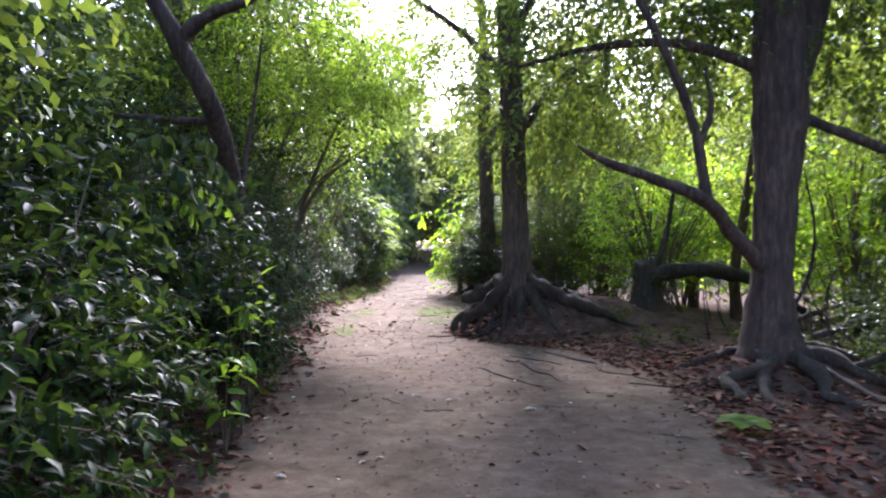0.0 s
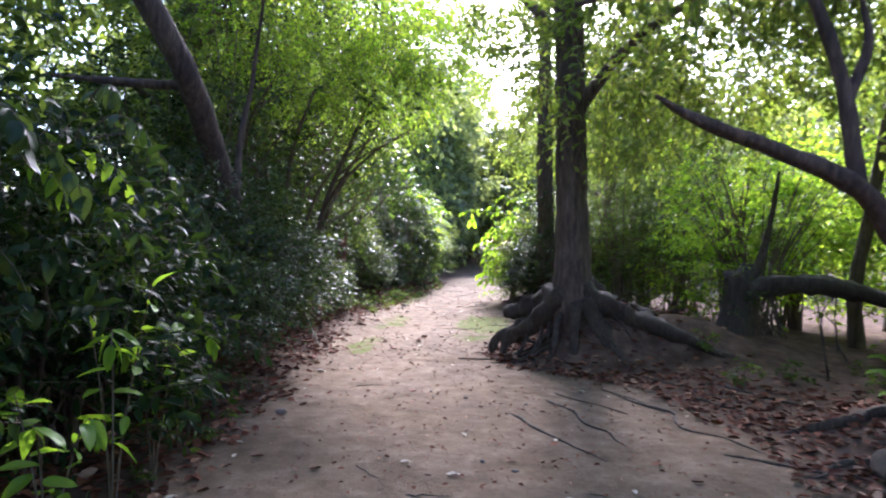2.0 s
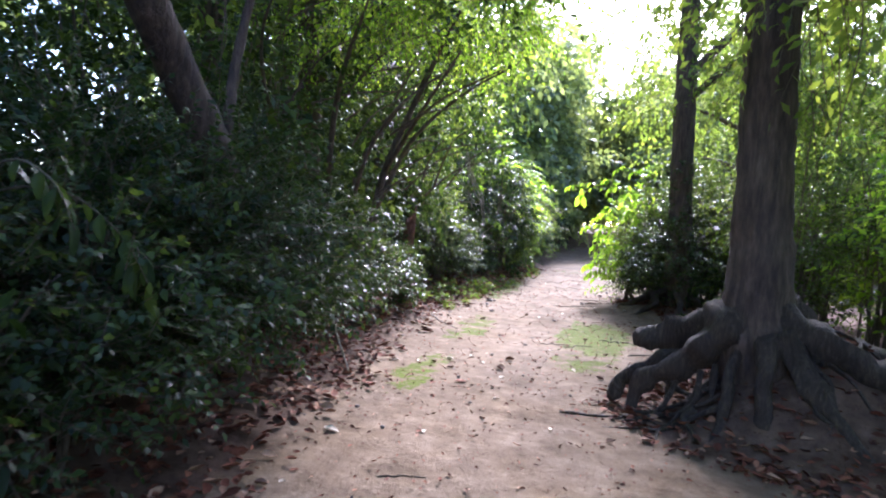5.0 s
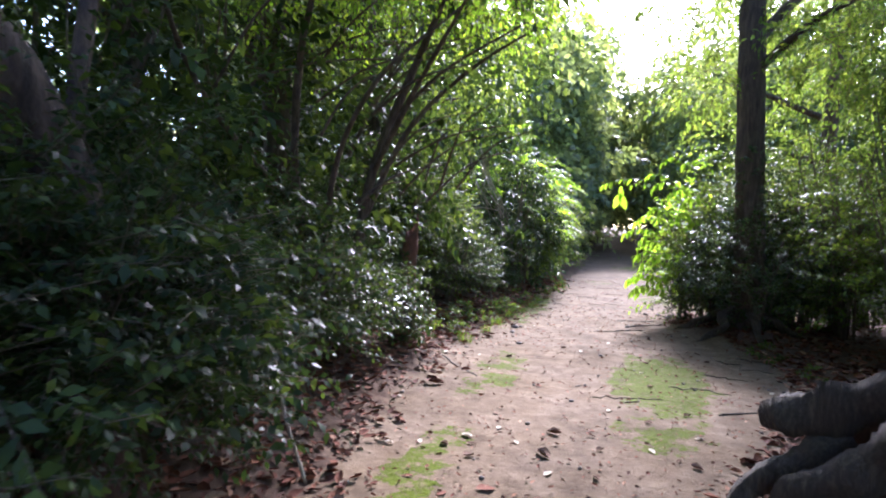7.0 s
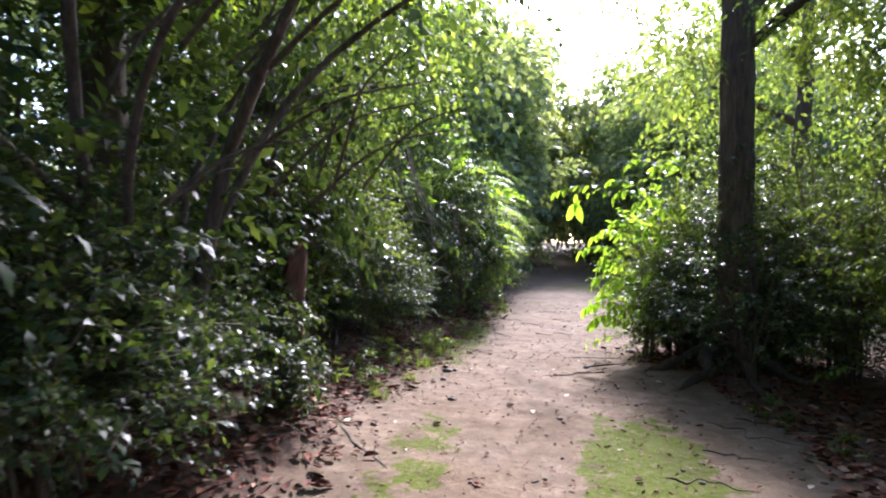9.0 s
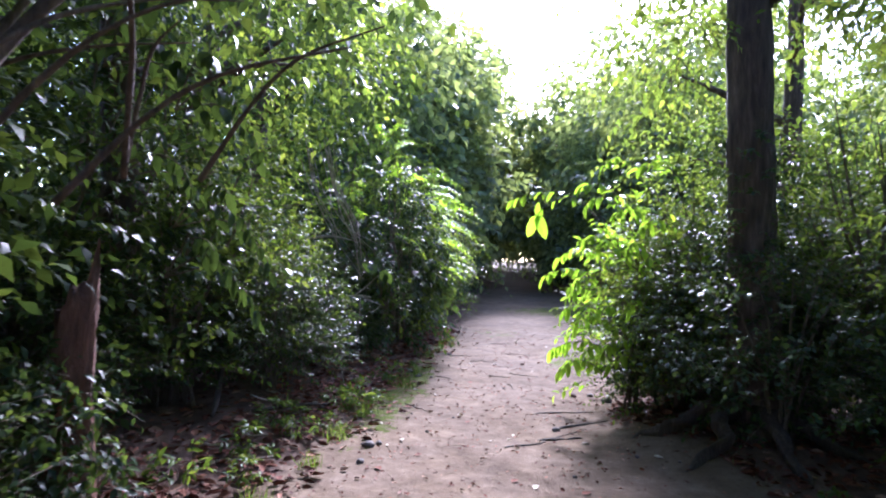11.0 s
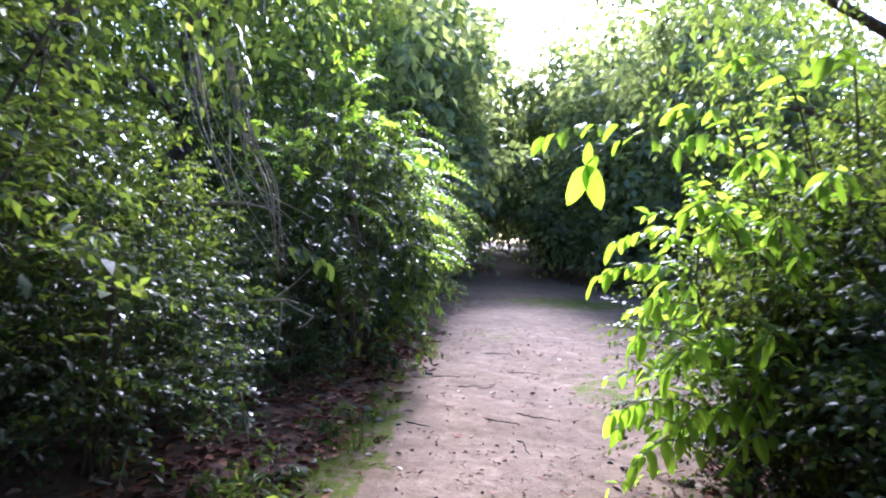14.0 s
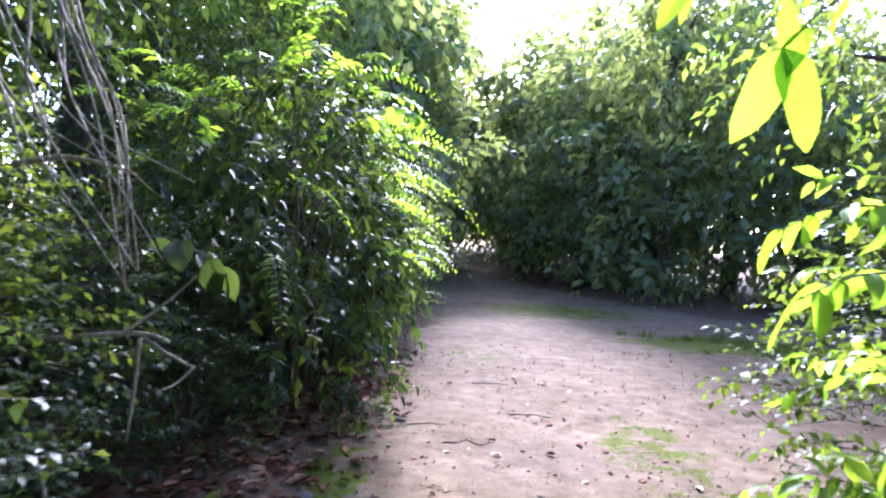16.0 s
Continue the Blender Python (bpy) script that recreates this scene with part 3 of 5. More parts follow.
make_tree(11, "tree", TA, [(0.1, 0.05, 0.1, 0.30), (0.05, 0.02, 0.6, 0.34), (0.01, 0, 0.95, 0.29), (0, 0, 1.35, 0.245), (-0.02, 0, 2.0, 0.218), (-0.07, 0, 3.6, 0.20), (-0.16, 0, 6.0, 0.17), (-0.2, 0.1, 9.0, 0.09)],
          [[(-0.05, 0, 3.3, 0.10), (0.7, -0.3, 4.2, 0.07), (1.9, -0.6, 4.9, 0.045), (3.2, -0.8, 5.2, 0.02)], [(-0.1, 0, 4.2, 0.09), (-0.9, 0.4, 5.2, 0.06), (-2.0, 0.5, 6.0, 0.03)], [(-0.1, 0, 5.0, 0.08), (0.5, -1.0, 6.0, 0.06), (0.9, -2.4, 6.8, 0.03)]],
          roots_a, [(0.2, -0.6, 3.9, 1.3, 1.0, 0.8), (1.9, -0.6, 3.8, 1.2, 1.0, 0.7), (1.9, 1.2, 4.6, 1.5, 1.2, 0.9), (-0.9, 0.8, 5.6, 1.0, 1.2, 0.8), (0.8, -1.6, 6.4, 2.0, 1.8, 1.0), (2.8, 0.4, 5.8, 1.6, 1.6, 1.1), (0.2, 0.5, 7.8, 2.2, 2.0, 1.2)],
          "grey-brown tree on a raised plate of exposed roots", BARK, LEAF_CANOPY, 2900, 9, 0.14, 0.42, 0.6, LEAF_2)

# near tree with a fork and a long bent limb
TR = (3.64, 6.95, 0.0)
roots_r = [root_line(3.44, 6.8, 0.32, 0.109, 2.40, 5.85, hump=0.06, seed=21, base=TR, r1=0.03), root_line(3.49, 6.7, 0.29, 0.091, 2.95, 5.6, hump=0.05, seed=22, base=TR, r1=0.03),
           root_line(3.64, 6.65, 0.32, 0.117, 3.80, 5.5, hump=0.08, seed=23, base=TR, r1=0.03), root_line(3.84, 6.8, 0.32, 0.117, 4.90, 6.1, hump=0.08, seed=24, base=TR), root_line(3.89, 7.0, 0.32, 0.117, 5.10, 7.3, hump=0.08, seed=25, base=TR),
           root_line(3.44, 7.0, 0.26, 0.084, 2.60, 7.6, hump=0.05, seed=26, base=TR), root_line(3.54, 6.75, 0.20, 0.049, 2.30, 6.5, hump=0.05, seed=27, base=TR), root_line(3.74, 6.7, 0.22, 0.058, 4.30, 5.5, hump=0.06, seed=28, base=TR)]
make_tree(12, "tree", TR, [(0.02, 0, 0.02, 0.46), (-0.02, 0, 0.3, 0.36), (-0.05, 0, 0.65, 0.275), (-0.04, 0, 1.1, 0.22), (0.0, 0, 1.9, 0.22), (0.03, 0, 2.45, 0.245), (0.05, 0, 2.95, 0.28), (0.04, 0, 3.5, 0.27), (0.0, 0, 4.6, 0.23), (-0.1, 0.1, 7.5, 0.12)],
          [[(0.15, 0, 3.3, 0.20), (0.33, 0, 3.8, 0.17), (0.5, 0.05, 4.4, 0.14), (0.9, 0.3, 5.6, 0.09), (1.5, 0.4, 7.0, 0.04)],
           [(0.02, 0.02, 1.0, 0.08), (-0.2, -0.1, 1.28, 0.085), (-0.6, -0.3, 1.62, 0.08), (-0.96, -0.49, 1.95, 0.07), (-1.54, -0.75, 2.14, 0.055), (-2.14, -1.0, 2.3, 0.035), (-2.4, -1.1, 2.42, 0.012)],
           [(-0.94, -0.48, 1.92, 0.06), (-1.06, -0.47, 2.62, 0.05), (-1.27, -0.5, 3.2, 0.042), (-1.6, -0.5, 3.9, 0.04), (-1.9, -0.4, 4.6, 0.025)],
           [(-1.04, -0.47, 2.5, 0.04), (-0.9, -0.45, 2.9, 0.033), (-0.95, -0.42, 3.3, 0.012)],
           [(0.0, 0, 3.35, 0.07), (-0.9, 0.2, 3.75, 0.055), (-1.8, 0.6, 3.85, 0.04), (-2.7, 0.9, 3.7, 0.02)],
           [(0.2, -0.1, 2.9, 0.06), (0.9, -0.4, 2.5, 0.05), (1.7, -0.7, 2.1, 0.03)]],
          roots_r, [(-1.4, 0.8, 4.3, 1.5, 1.2, 0.7), (0.9, 0.9, 4.4, 1.3, 1.3, 0.9), (1.6, 1.2, 3.7, 1.0, 0.9, 0.6), (-0.3, 1.2, 5.4, 2.4, 1.8, 1.0), (1.5, -0.6, 5.2, 1.8, 1.6, 1.2), (-1.8, -0.6, 5.6, 1.6, 1.6, 0.8), (0.4, 0.5, 7.0, 2.6, 2.4, 1.4)],
          "dark reddish-brown tree with a fork and bent limbs", BARK_RED, LEAF_CANOPY, 3500, 9, 0.13, 0.42, 0.55, LEAF_2)

# straight tree behind the lime bush
TB = (1.2, 17.3, 0.0)
tree_b = make_tree(13, "tree", TB, [(0.12, 0, 0.1, 0.34), (0.08, 0, 0.6, 0.26), (0.04, 0, 1.4, 0.215), (0.0, 0, 2.6, 0.195), (-0.05, 0, 4.4, 0.18), (-0.1, 0.1, 7.0, 0.13), (-0.2, 0.2, 9.5, 0.06)],
          [[(-0.05, 0, 4.3, 0.09), (0.8, 0.2, 5.2, 0.06), (2.0, 0.1, 5.9, 0.03)], [(0, 0, 3.9, 0.07), (0.6, -0.6, 4.4, 0.05), (1.4, -1.3, 4.7, 0.02)]],
          [root_line(1.2 + 0.2 * math.cos(a), 17.3 + 0.2 * math.sin(a), 0.45, 0.11, 1.2 + 1.0 * math.cos(a), 17.3 + 1.0 * math.sin(a), seed=31 + i, base=TB, hump=0.06) for i, a in enumerate((0.4, 1.8, 3.0, 3.9, 4.8, 5.6))],
          [(1.3, 0, 5.3, 1.6, 1.5, 1.0), (1.3, -1.0, 4.0, 1.1, 1.0, 0.6), (2.4, -0.6, 3.7, 1.0, 1.0, 0.5), (-0.6, 0.6, 3.9, 0.55, 0.7, 0.35), (3.0, -1.6, 4.4, 1.2, 1.2, 0.7), (0.9, 0.4, 7.0, 1.9, 1.8, 1.2), (2.3, 0.6, 4.5, 1.1, 1.1, 0.9), (0.1, 0.2, 8.8, 1.4, 1.4, 1.0), (-0.9, 0.9, 5.4, 0.9, 1.0, 0.6)],
          "straight grey tree trunk wrapped in climbing leaves", BARK, LEAF_CANOPY, 2300, 9, 0.12, 0.45, 0.5, LEAF_4)

_c = np.random.default_rng(19)
_ang, _hz = _c.uniform(0, 6.283, 420), 0.2 + 2.6 * _c.uniform(size=420) ** 1.5
_an = np.stack([0.07 + 0.22 * np.cos(_ang), 0.22 * np.sin(_ang), _hz], 1)
_lv, _tw = sprays(_c, _an, np.stack([np.cos(_ang), np.sin(_ang), 0.5 + 0 * _ang], 1), 0.25, 8, 0.075, 0.5, LEAF_4, 0.4)
part_of("climbing_leaves", fast_mesh("climbing_leaves", _lv[0], _lv[1], LEAF_DARK_SHADED), tree_b, "small dark climbing leaves")["kind"] = "stuff"

# leaning tree in the thicket
TL = (-3.1, 9.5, 0.0)
make_tree(14, "tree", TL, [(0.22, 0.1, 0.0, 0.2), (0.2, 0.05, 0.9, 0.165), (0.15, 0, 1.75, 0.15), (0.1, -0.45, 2.4, 0.14), (0.12, -1.2, 3.2, 0.128), (-0.1, -1.6, 3.85, 0.12), (-0.35, -1.8, 4.4, 0.1), (-0.9, -1.95, 5.3, 0.08), (-1.9, -2.0, 6.4, 0.045)],
          [[(-0.18, -1.68, 4.0, 0.085), (0.25, -1.72, 4.32, 0.075), (0.75, -1.75, 4.5, 0.06), (1.4, -1.6, 5.1, 0.04), (2.0, -1.4, 5.9, 0.02)], [(0.1, -1.15, 3.12, 0.055), (-0.55, -1.2, 3.14, 0.048), (-1.5, -1.15, 3.25, 0.025)], [(0.15, 0.05, 1.7, 0.05), (0.05, 0.25, 2.6, 0.045), (0.15, 0.4, 3.6, 0.03), (0.3, 0.4, 4.8, 0.015)]],
          [], [(-0.3, 0.3, 6.4, 2.0, 1.8, 0.9), (-2.2, -0.5, 6.3, 1.8, 1.8, 1.0), (-2.5, -1.0, 5.0, 1.4, 1.4, 0.9), (0.9, 1.6, 7.0, 1.5, 1.5, 0.9), (0.6, -2.4, 6.2, 1.4, 1.3, 0.7)],
          "leaning brown tree with a forked top over the thicket", BARK_RED, LEAF_CANOPY, 1300, 9, 0.13, 0.42, 0.55, LEAF_2)

# thin leaning trunk by the stump
make_tree(15, "tree", (5.7, 12.4, 0), [(0.05, 0, 0, 0.12), (0.0, 0, 1.0, 0.10), (0.2, 0, 2.2, 0.09), (0.5, 0, 4.5, 0.07), (0.6, 0, 7.0, 0.03)], [], [],
          [(0.5, 0.2, 6.0, 2.2, 2.0, 1.6), (0.2, -0.6, 4.6, 1.5, 1.5, 0.9)], "slender leaning tree in the undergrowth", BARK, LEAF_CANOPY, 420, 10, 0.13, 0.42, 0.6)

# arching small tree whose boughs reach over the path
_b = np.random.default_rng(61)
fine_limbs = []
for _ in range(22):
    bx, by, bz = _b.uniform(-0.4, 0.9), _b.uniform(-2.2, 1.4), _b.uniform(1.6, 3.2)
    dx, dy, dz = _b.uniform(0.2, 1.1), _b.normal(0, 0.6), _b.uniform(0.1, 1.0)
    fine_limbs.append([(bx, by, bz, 0.014), (bx + 0.35 * dx, by + 0.35 * dy, bz + 0.5 * dz, 0.011), (bx + 0.7 * dx, by + 0.75 * dy, bz + 0.8 * dz, 0.008), (bx + 1.2 * dx, by + 1.1 * dy, bz + 0.95 * dz, 0.004)])
make_tree(16, "tree", (-3.3, 13.2, 0.1), [(0, 0, -0.2, 0.075), (0.1, 0.1, 0.9, 0.06), (0.3, 0.1, 2.0, 0.05), (0.7, 0.2, 3.1, 0.038), (1.2, 0.2, 4.2, 0.02)],
          [[(0, 0, 0.3, 0.05), (-0.2, -0.5, 1.5, 0.04), (0.1, -1.1, 2.8, 0.032), (0.6, -1.5, 3.8, 0.015)], [(0.2, 0.1, 1.5, 0.038), (0.5, 0.6, 2.5, 0.03), (1.1, 0.9, 3.2, 0.022), (1.9, 1.0, 3.7, 0.01)],
           [(0.3, 0.1, 2.0, 0.033), (0.9, -0.4, 2.7, 0.025), (1.5, -0.8, 3.4, 0.012)], [(-0.1, 0.2, 0.4, 0.045), (-0.5, 0.9, 1.8, 0.035), (-0.2, 1.6, 3.2, 0.022), (0.3, 1.9, 4.2, 0.012)],
           [(0, -0.4, 0.8, 0.03), (0.4, -1.0, 1.9, 0.025), (0.9, -1.3, 2.6, 0.018), (1.6, -1.4, 3.1, 0.008)],
           [(-0.2, -0.6, 1.6, 0.028), (-0.3, -1.8, 2.4, 0.022), (0.1, -2.8, 3.0, 0.015), (0.7, -3.4, 3.5, 0.007)], [(0.5, 0.2, 2.6, 0.022), (1.1, 0.0, 3.0, 0.016), (1.9, -0.3, 3.3, 0.008)]] + fine_limbs,
          [], [(0.4, -1.0, 4.2, 1.1, 1.1, 0.6), (1.2, 0.3, 4.3, 1.2, 1.3, 0.65), (-0.5, 0.4, 4.4, 1.4, 1.6, 0.9), (1.3, 1.5, 4.4, 1.1, 1.0, 0.6), (-0.5, -2.2, 4.5, 1.1, 1.1, 0.6), (0.5, 0.2, 5.6, 1.6, 1.8, 0.8), (2.2, -0.7, 4.7, 1.0, 1.2, 0.5), (1.8, -2.1, 4.9, 1.0, 1.1, 0.55), (0.7, -3.2, 5.0, 1.2, 1.1, 0.6), (2.0, 0.9, 5.2, 0.9, 1.0, 0.5), (1.9, -0.2, 4.9, 1.0, 1.2, 0.6), (2.4, 1.2, 5.2, 0.8, 1.0, 0.6), (1.6, 2.6, 6.6, 1.5, 1.4, 0.6), (2.5, 4.4, 7.2, 1.5, 1.4, 0.6)],
          "small many-limbed tree arching over the path", BARK, LEAF_FRESH, 3000, 10, 0.082, 0.5, 0.42, LEAF_4)

# ---------------------------------------------------------------- background trees: a few built, then copied
def standing_tree(seed, h, spread, label, leafmat, twigs, leaf, low=0.35, group="woodland trees", count=8, template=LEAF_2):
    """low: height of the lowest boughs as a share of h."""
    rng = np.random.default_rng(seed)
    limbs, blobs = [], []
    for i in range(16):
        a = i * 2.4 + rng.uniform(-0.3, 0.3)
        u = (i + 0.5) / 16
        z0 = h * (low + (0.95 - low) * u)
        r = spread * (0.95 - 0.55 * u ** 2) * rng.uniform(0.75, 1.05)
        if i % 3 == 0:
            limbs.append([(0, 0, z0 * 0.85, 0.07), (0.45 * r * math.cos(a), 0.45 * r * math.sin(a), z0 * 0.95, 0.05), (0.72 * r * math.cos(a), 0.72 * r * math.sin(a), z0, 0.012)])
        blobs.append((0.7 * r * math.cos(a), 0.7 * r * math.sin(a), z0, spread * rng.uniform(0.32, 0.52), spread * rng.uniform(0.32, 0.52), h * rng.uniform(0.06, 0.11)))
    return make_tree(seed, "tree", (0, 0, 0), [(0, 0, -0.2, 0.22), (0.05, 0, h * 0.2, 0.17), (-0.05, 0.1, h * 0.55, 0.12), (0.05, 0, h * 0.8, 0.04)], limbs, [], blobs, label, BARK, leafmat, twigs, count, leaf, 0.5, 0.6 + leaf, template, 9, 0.05, 0.5, group, False)


def scatter(protos, places, lo=0.85, hi=1.15, seed=5, sink=0.0):
    """Each proto stands at its first place, the copies at the rest."""
    rng = np.random.default_rng(seed)
    used = set()
    for i, (x, y) in enumerate(places):
        ob = protos[i % len(protos)]
        s = rng.uniform(lo, hi)
        m = at(x, y, ground_z(x, y) - sink, rng.uniform(0, 360), s)
        if ob.name not in used:
            used.add(ob.name)
            ob.matrix_basis = m
        else:
            copy_thing(ob, m)


WOOD = [standing_tree(41, 8.5, 2.5, "leafy woodland tree standing behind the thicket", LEAF_CANOPY, 800, 0.19, 0.28),
        standing_tree(42, 7.0, 2.4, "leafy woodland tree standing behind the thicket", LEAF_CANOPY, 760, 0.18, 0.25),
        standing_tree(43, 9.5, 2.8, "tall leafy woodland tree standing behind the thicket", LEAF_CANOPY, 850, 0.2, 0.3)]
# (-5.2, 1.6), (-2.6, -2.6), (1.9, -3.2): unseen trees, added to darken the start
scatter(WOOD, [(-5.2, 1.6), (-4.8, 4.2), (-7.8, 11.0), (-2.6, -2.6), (1.9, -3.2), (-6.0, 30.0), (-5.2, -2.5), (4.5, -4.4), (6.5, -1),
               (7.8, 4.0), (8.0, 8.8), (11.0, 6.0), (10.5, 12.6), (7.6, 14.8), (13.5, 15.5)], seed=6)
SHADE = [standing_tree(44, 9.0, 2.7, "dense leafy tree, partly added to shade the thicket", LEAF_CANOPY, 1050, 0.145, 0.36, count=8, template=LEAF_4)]
# (-3.8, 2.7) stands out of view, added only to shade the shrubs below
scatter(SHADE, [(-3.8, 2.7), (-5.2, 12.3), (-7.8, 27.6), (-8.4, 30.0), (3.4, 21.9), (6.9, 9.2), (-5.6, 20.6), (-6.5, 24.8), (-8.6, 22.0)], 0.97, 1.08, 9)
# like the tree above, with its shade put into a darker leaf colour
SHADED_COPY = [standing_tree(45, 9.0, 2.7, "dense tree rising out of the thicket, leaves darkened as in shade", LEAF_DARK_SHADED, 1150, 0.14, 0.36, count=8, template=LEAF_4)]
scatter(SHADED_COPY, [(-5.7, 15.4), (-4.5, 13.9), (-4.7, 17.2)], 0.97, 1.08, 10)
# far crowns: haze comes from their leaf colour
FAR = [standing_tree(51, 7.5, 2.9, "dark rounded tree with boughs low to the ground", LEAF_FAR_HAZE, 900, 0.35, 0.07, "trees round the clearing", 6),
       standing_tree(52, 9.5, 3.1, "dark rounded tree with boughs low to the ground", LEAF_FAR_HAZE, 950, 0.36, 0.07, "trees round the clearing", 6)]
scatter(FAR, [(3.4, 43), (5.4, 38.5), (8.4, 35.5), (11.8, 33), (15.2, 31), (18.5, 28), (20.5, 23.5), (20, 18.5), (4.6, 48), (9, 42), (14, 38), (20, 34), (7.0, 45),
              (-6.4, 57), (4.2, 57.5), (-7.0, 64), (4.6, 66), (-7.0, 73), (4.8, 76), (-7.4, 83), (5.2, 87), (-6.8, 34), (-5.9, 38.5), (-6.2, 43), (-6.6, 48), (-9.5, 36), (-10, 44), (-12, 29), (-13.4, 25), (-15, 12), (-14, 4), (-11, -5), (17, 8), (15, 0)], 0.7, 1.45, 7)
FOREST = [standing_tree(61, 12.0, 4.2, "tall far tree above the end of the path", LEAF_FAR_HAZE, 1250, 0.52, 0.21, "far trees", 7)]
# (-11, -3) stands unseen behind the start, added to cut the fill light
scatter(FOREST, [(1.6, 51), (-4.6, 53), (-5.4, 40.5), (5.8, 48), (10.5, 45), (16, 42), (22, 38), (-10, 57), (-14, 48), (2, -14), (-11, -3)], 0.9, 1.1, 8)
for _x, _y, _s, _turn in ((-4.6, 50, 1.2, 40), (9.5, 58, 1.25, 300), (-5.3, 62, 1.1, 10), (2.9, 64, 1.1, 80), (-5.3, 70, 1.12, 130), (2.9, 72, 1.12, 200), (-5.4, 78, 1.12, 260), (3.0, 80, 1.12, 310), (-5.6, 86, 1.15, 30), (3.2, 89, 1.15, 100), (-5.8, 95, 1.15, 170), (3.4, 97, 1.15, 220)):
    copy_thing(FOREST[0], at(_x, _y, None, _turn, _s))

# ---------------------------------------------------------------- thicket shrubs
# hedge, broad and tall shrubs carry painted shade in their leaf colours
HEDGE = [make_shrub(71 + i, 0.85, 0.8, 1.65, 400, 12, 0.07, 0.5, 0.36, LEAF_DARK_SHADED, "dark glossy-leaved shrub with painted shade at the edge of the path", LEAF_2, group="thicket shrubs", droop=0.3, low=0.17) for i in range(4)]
BROAD = [make_shrub(81 + i, 0.75, 0.7, 1.9, 270, 8, 0.105, 0.40, 0.36, LEAF_BROAD_SHADED, "broad-leaved dark green shrub with painted shade beside the path", LEAF_8, group="broad-leaved shrubs", droop=0.4, low=0.13) for i in range(3)]
TALL = [make_shrub(91 + i, 1.3, 1.25, 3.2, 480, 11, 0.12, 0.44, 0.45, LEAF_DARK_SHADED, "tall dark shrub with painted shade in the thicket", LEAF_2, twigwork=False, group="tall thicket shrubs", stems=10, stem_r=0.022) for i in range(3)]
FRESH = [make_shrub(101 + i, 1.1, 1.05, 2.6, 620, 12, 0.075, 0.5, 0.40, LEAF_MID, "fresh green shrub lit from behind", LEAF_2, group="fresh green shrubs", stems=10, stem_r=0.018) for i in range(3)]
THIN = [make_shrub(111 + i, 1.3, 1.2, 4.0, 520, 9, 0.15, 0.44, 0.5, LEAF_FRESH, "open many-stemmed green bush lit from behind", LEAF_2, group="many-stemmed bushes", stems=22, stem_r=0.02, low=0.08, core=0.3) for i in range(2)]


def along_left(y0, y1, step, off, rng, jit=0.25):
    out = []
    y = y0
    while y < y1:
        out.append((float(left_edge(y)) - off + rng.normal(0, jit), y + rng.normal(0, jit)))
        y += step
    return out


_r = np.random.default_rng(3)
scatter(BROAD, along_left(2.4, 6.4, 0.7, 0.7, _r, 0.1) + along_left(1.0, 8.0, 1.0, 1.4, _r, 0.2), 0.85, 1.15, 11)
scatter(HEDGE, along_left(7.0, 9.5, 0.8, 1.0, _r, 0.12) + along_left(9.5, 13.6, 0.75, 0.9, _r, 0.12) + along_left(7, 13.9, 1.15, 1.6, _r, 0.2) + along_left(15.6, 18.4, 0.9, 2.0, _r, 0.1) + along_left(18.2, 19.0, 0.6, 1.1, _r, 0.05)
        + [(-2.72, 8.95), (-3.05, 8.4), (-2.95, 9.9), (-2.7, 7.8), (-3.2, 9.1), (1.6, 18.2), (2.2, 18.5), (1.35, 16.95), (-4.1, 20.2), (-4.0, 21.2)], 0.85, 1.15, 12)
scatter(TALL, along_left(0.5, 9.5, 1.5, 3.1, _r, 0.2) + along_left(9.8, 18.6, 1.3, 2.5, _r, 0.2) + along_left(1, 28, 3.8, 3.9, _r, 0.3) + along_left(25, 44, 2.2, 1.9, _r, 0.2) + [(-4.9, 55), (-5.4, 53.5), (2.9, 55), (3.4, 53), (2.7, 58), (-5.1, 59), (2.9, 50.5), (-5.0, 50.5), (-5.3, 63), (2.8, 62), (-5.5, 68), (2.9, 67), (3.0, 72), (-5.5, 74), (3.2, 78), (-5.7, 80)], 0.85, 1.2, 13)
scatter(FRESH, along_left(27.5, 35, 1.5, 1.3, _r, 0.15) + [(-4.35, 19.4), (1.4, 18.5), (1.7, 19.3), (1.0, 19.5), (2.6, 19.2), (3.4, 18.0)], 0.85, 1.05, 14)
LOOSE = [make_shrub(121 + i, 1.05, 1.0, 3.3, 430, 12, 0.085, 0.48, 0.46, LEAF_MID, "tall loose green shrub with thin upright stems", LEAF_4, group="loose tall shrubs", stems=16, stem_r=0.016, low=0.1, core=0.25) for i in range(3)]
scatter(LOOSE, [(-4.2, 17.4), (-4.6, 18.4), (2.5, 17.5), (3.4, 16.6), (3.7, 15.0), (2.1, 18.9), (4.6, 17.3), (1.3, 19.1), (2.75, 15.9), (5.4, 15.8), (3.4, 19.4)], 0.85, 1.12, 23)
scatter(THIN, [(4.5, 14.2), (5.7, 14.6), (7.1, 13.4), (8.4, 11.6), (7.6, 8.0), (9.0, 9.6), (6.8, 10.4), (7.2, 6.0), (10.2, 12.4)], 0.85, 1.1, 15)


# ---------------------------------------------------------------- lime-leaved bush by the path
BIG_LEAF_MESH = fast_mesh("leaf", LEAF_BIG[0] * np.array([0.44, 1, 1]), LEAF_BIG[1], LEAF_LIME, True)
HEART_LEAF_MESH = fast_mesh("leaf", LEAF_BIG[0] * np.array([0.7, 1, 1]), LEAF_BIG[1], LEAF_DARK_SHADED, True)
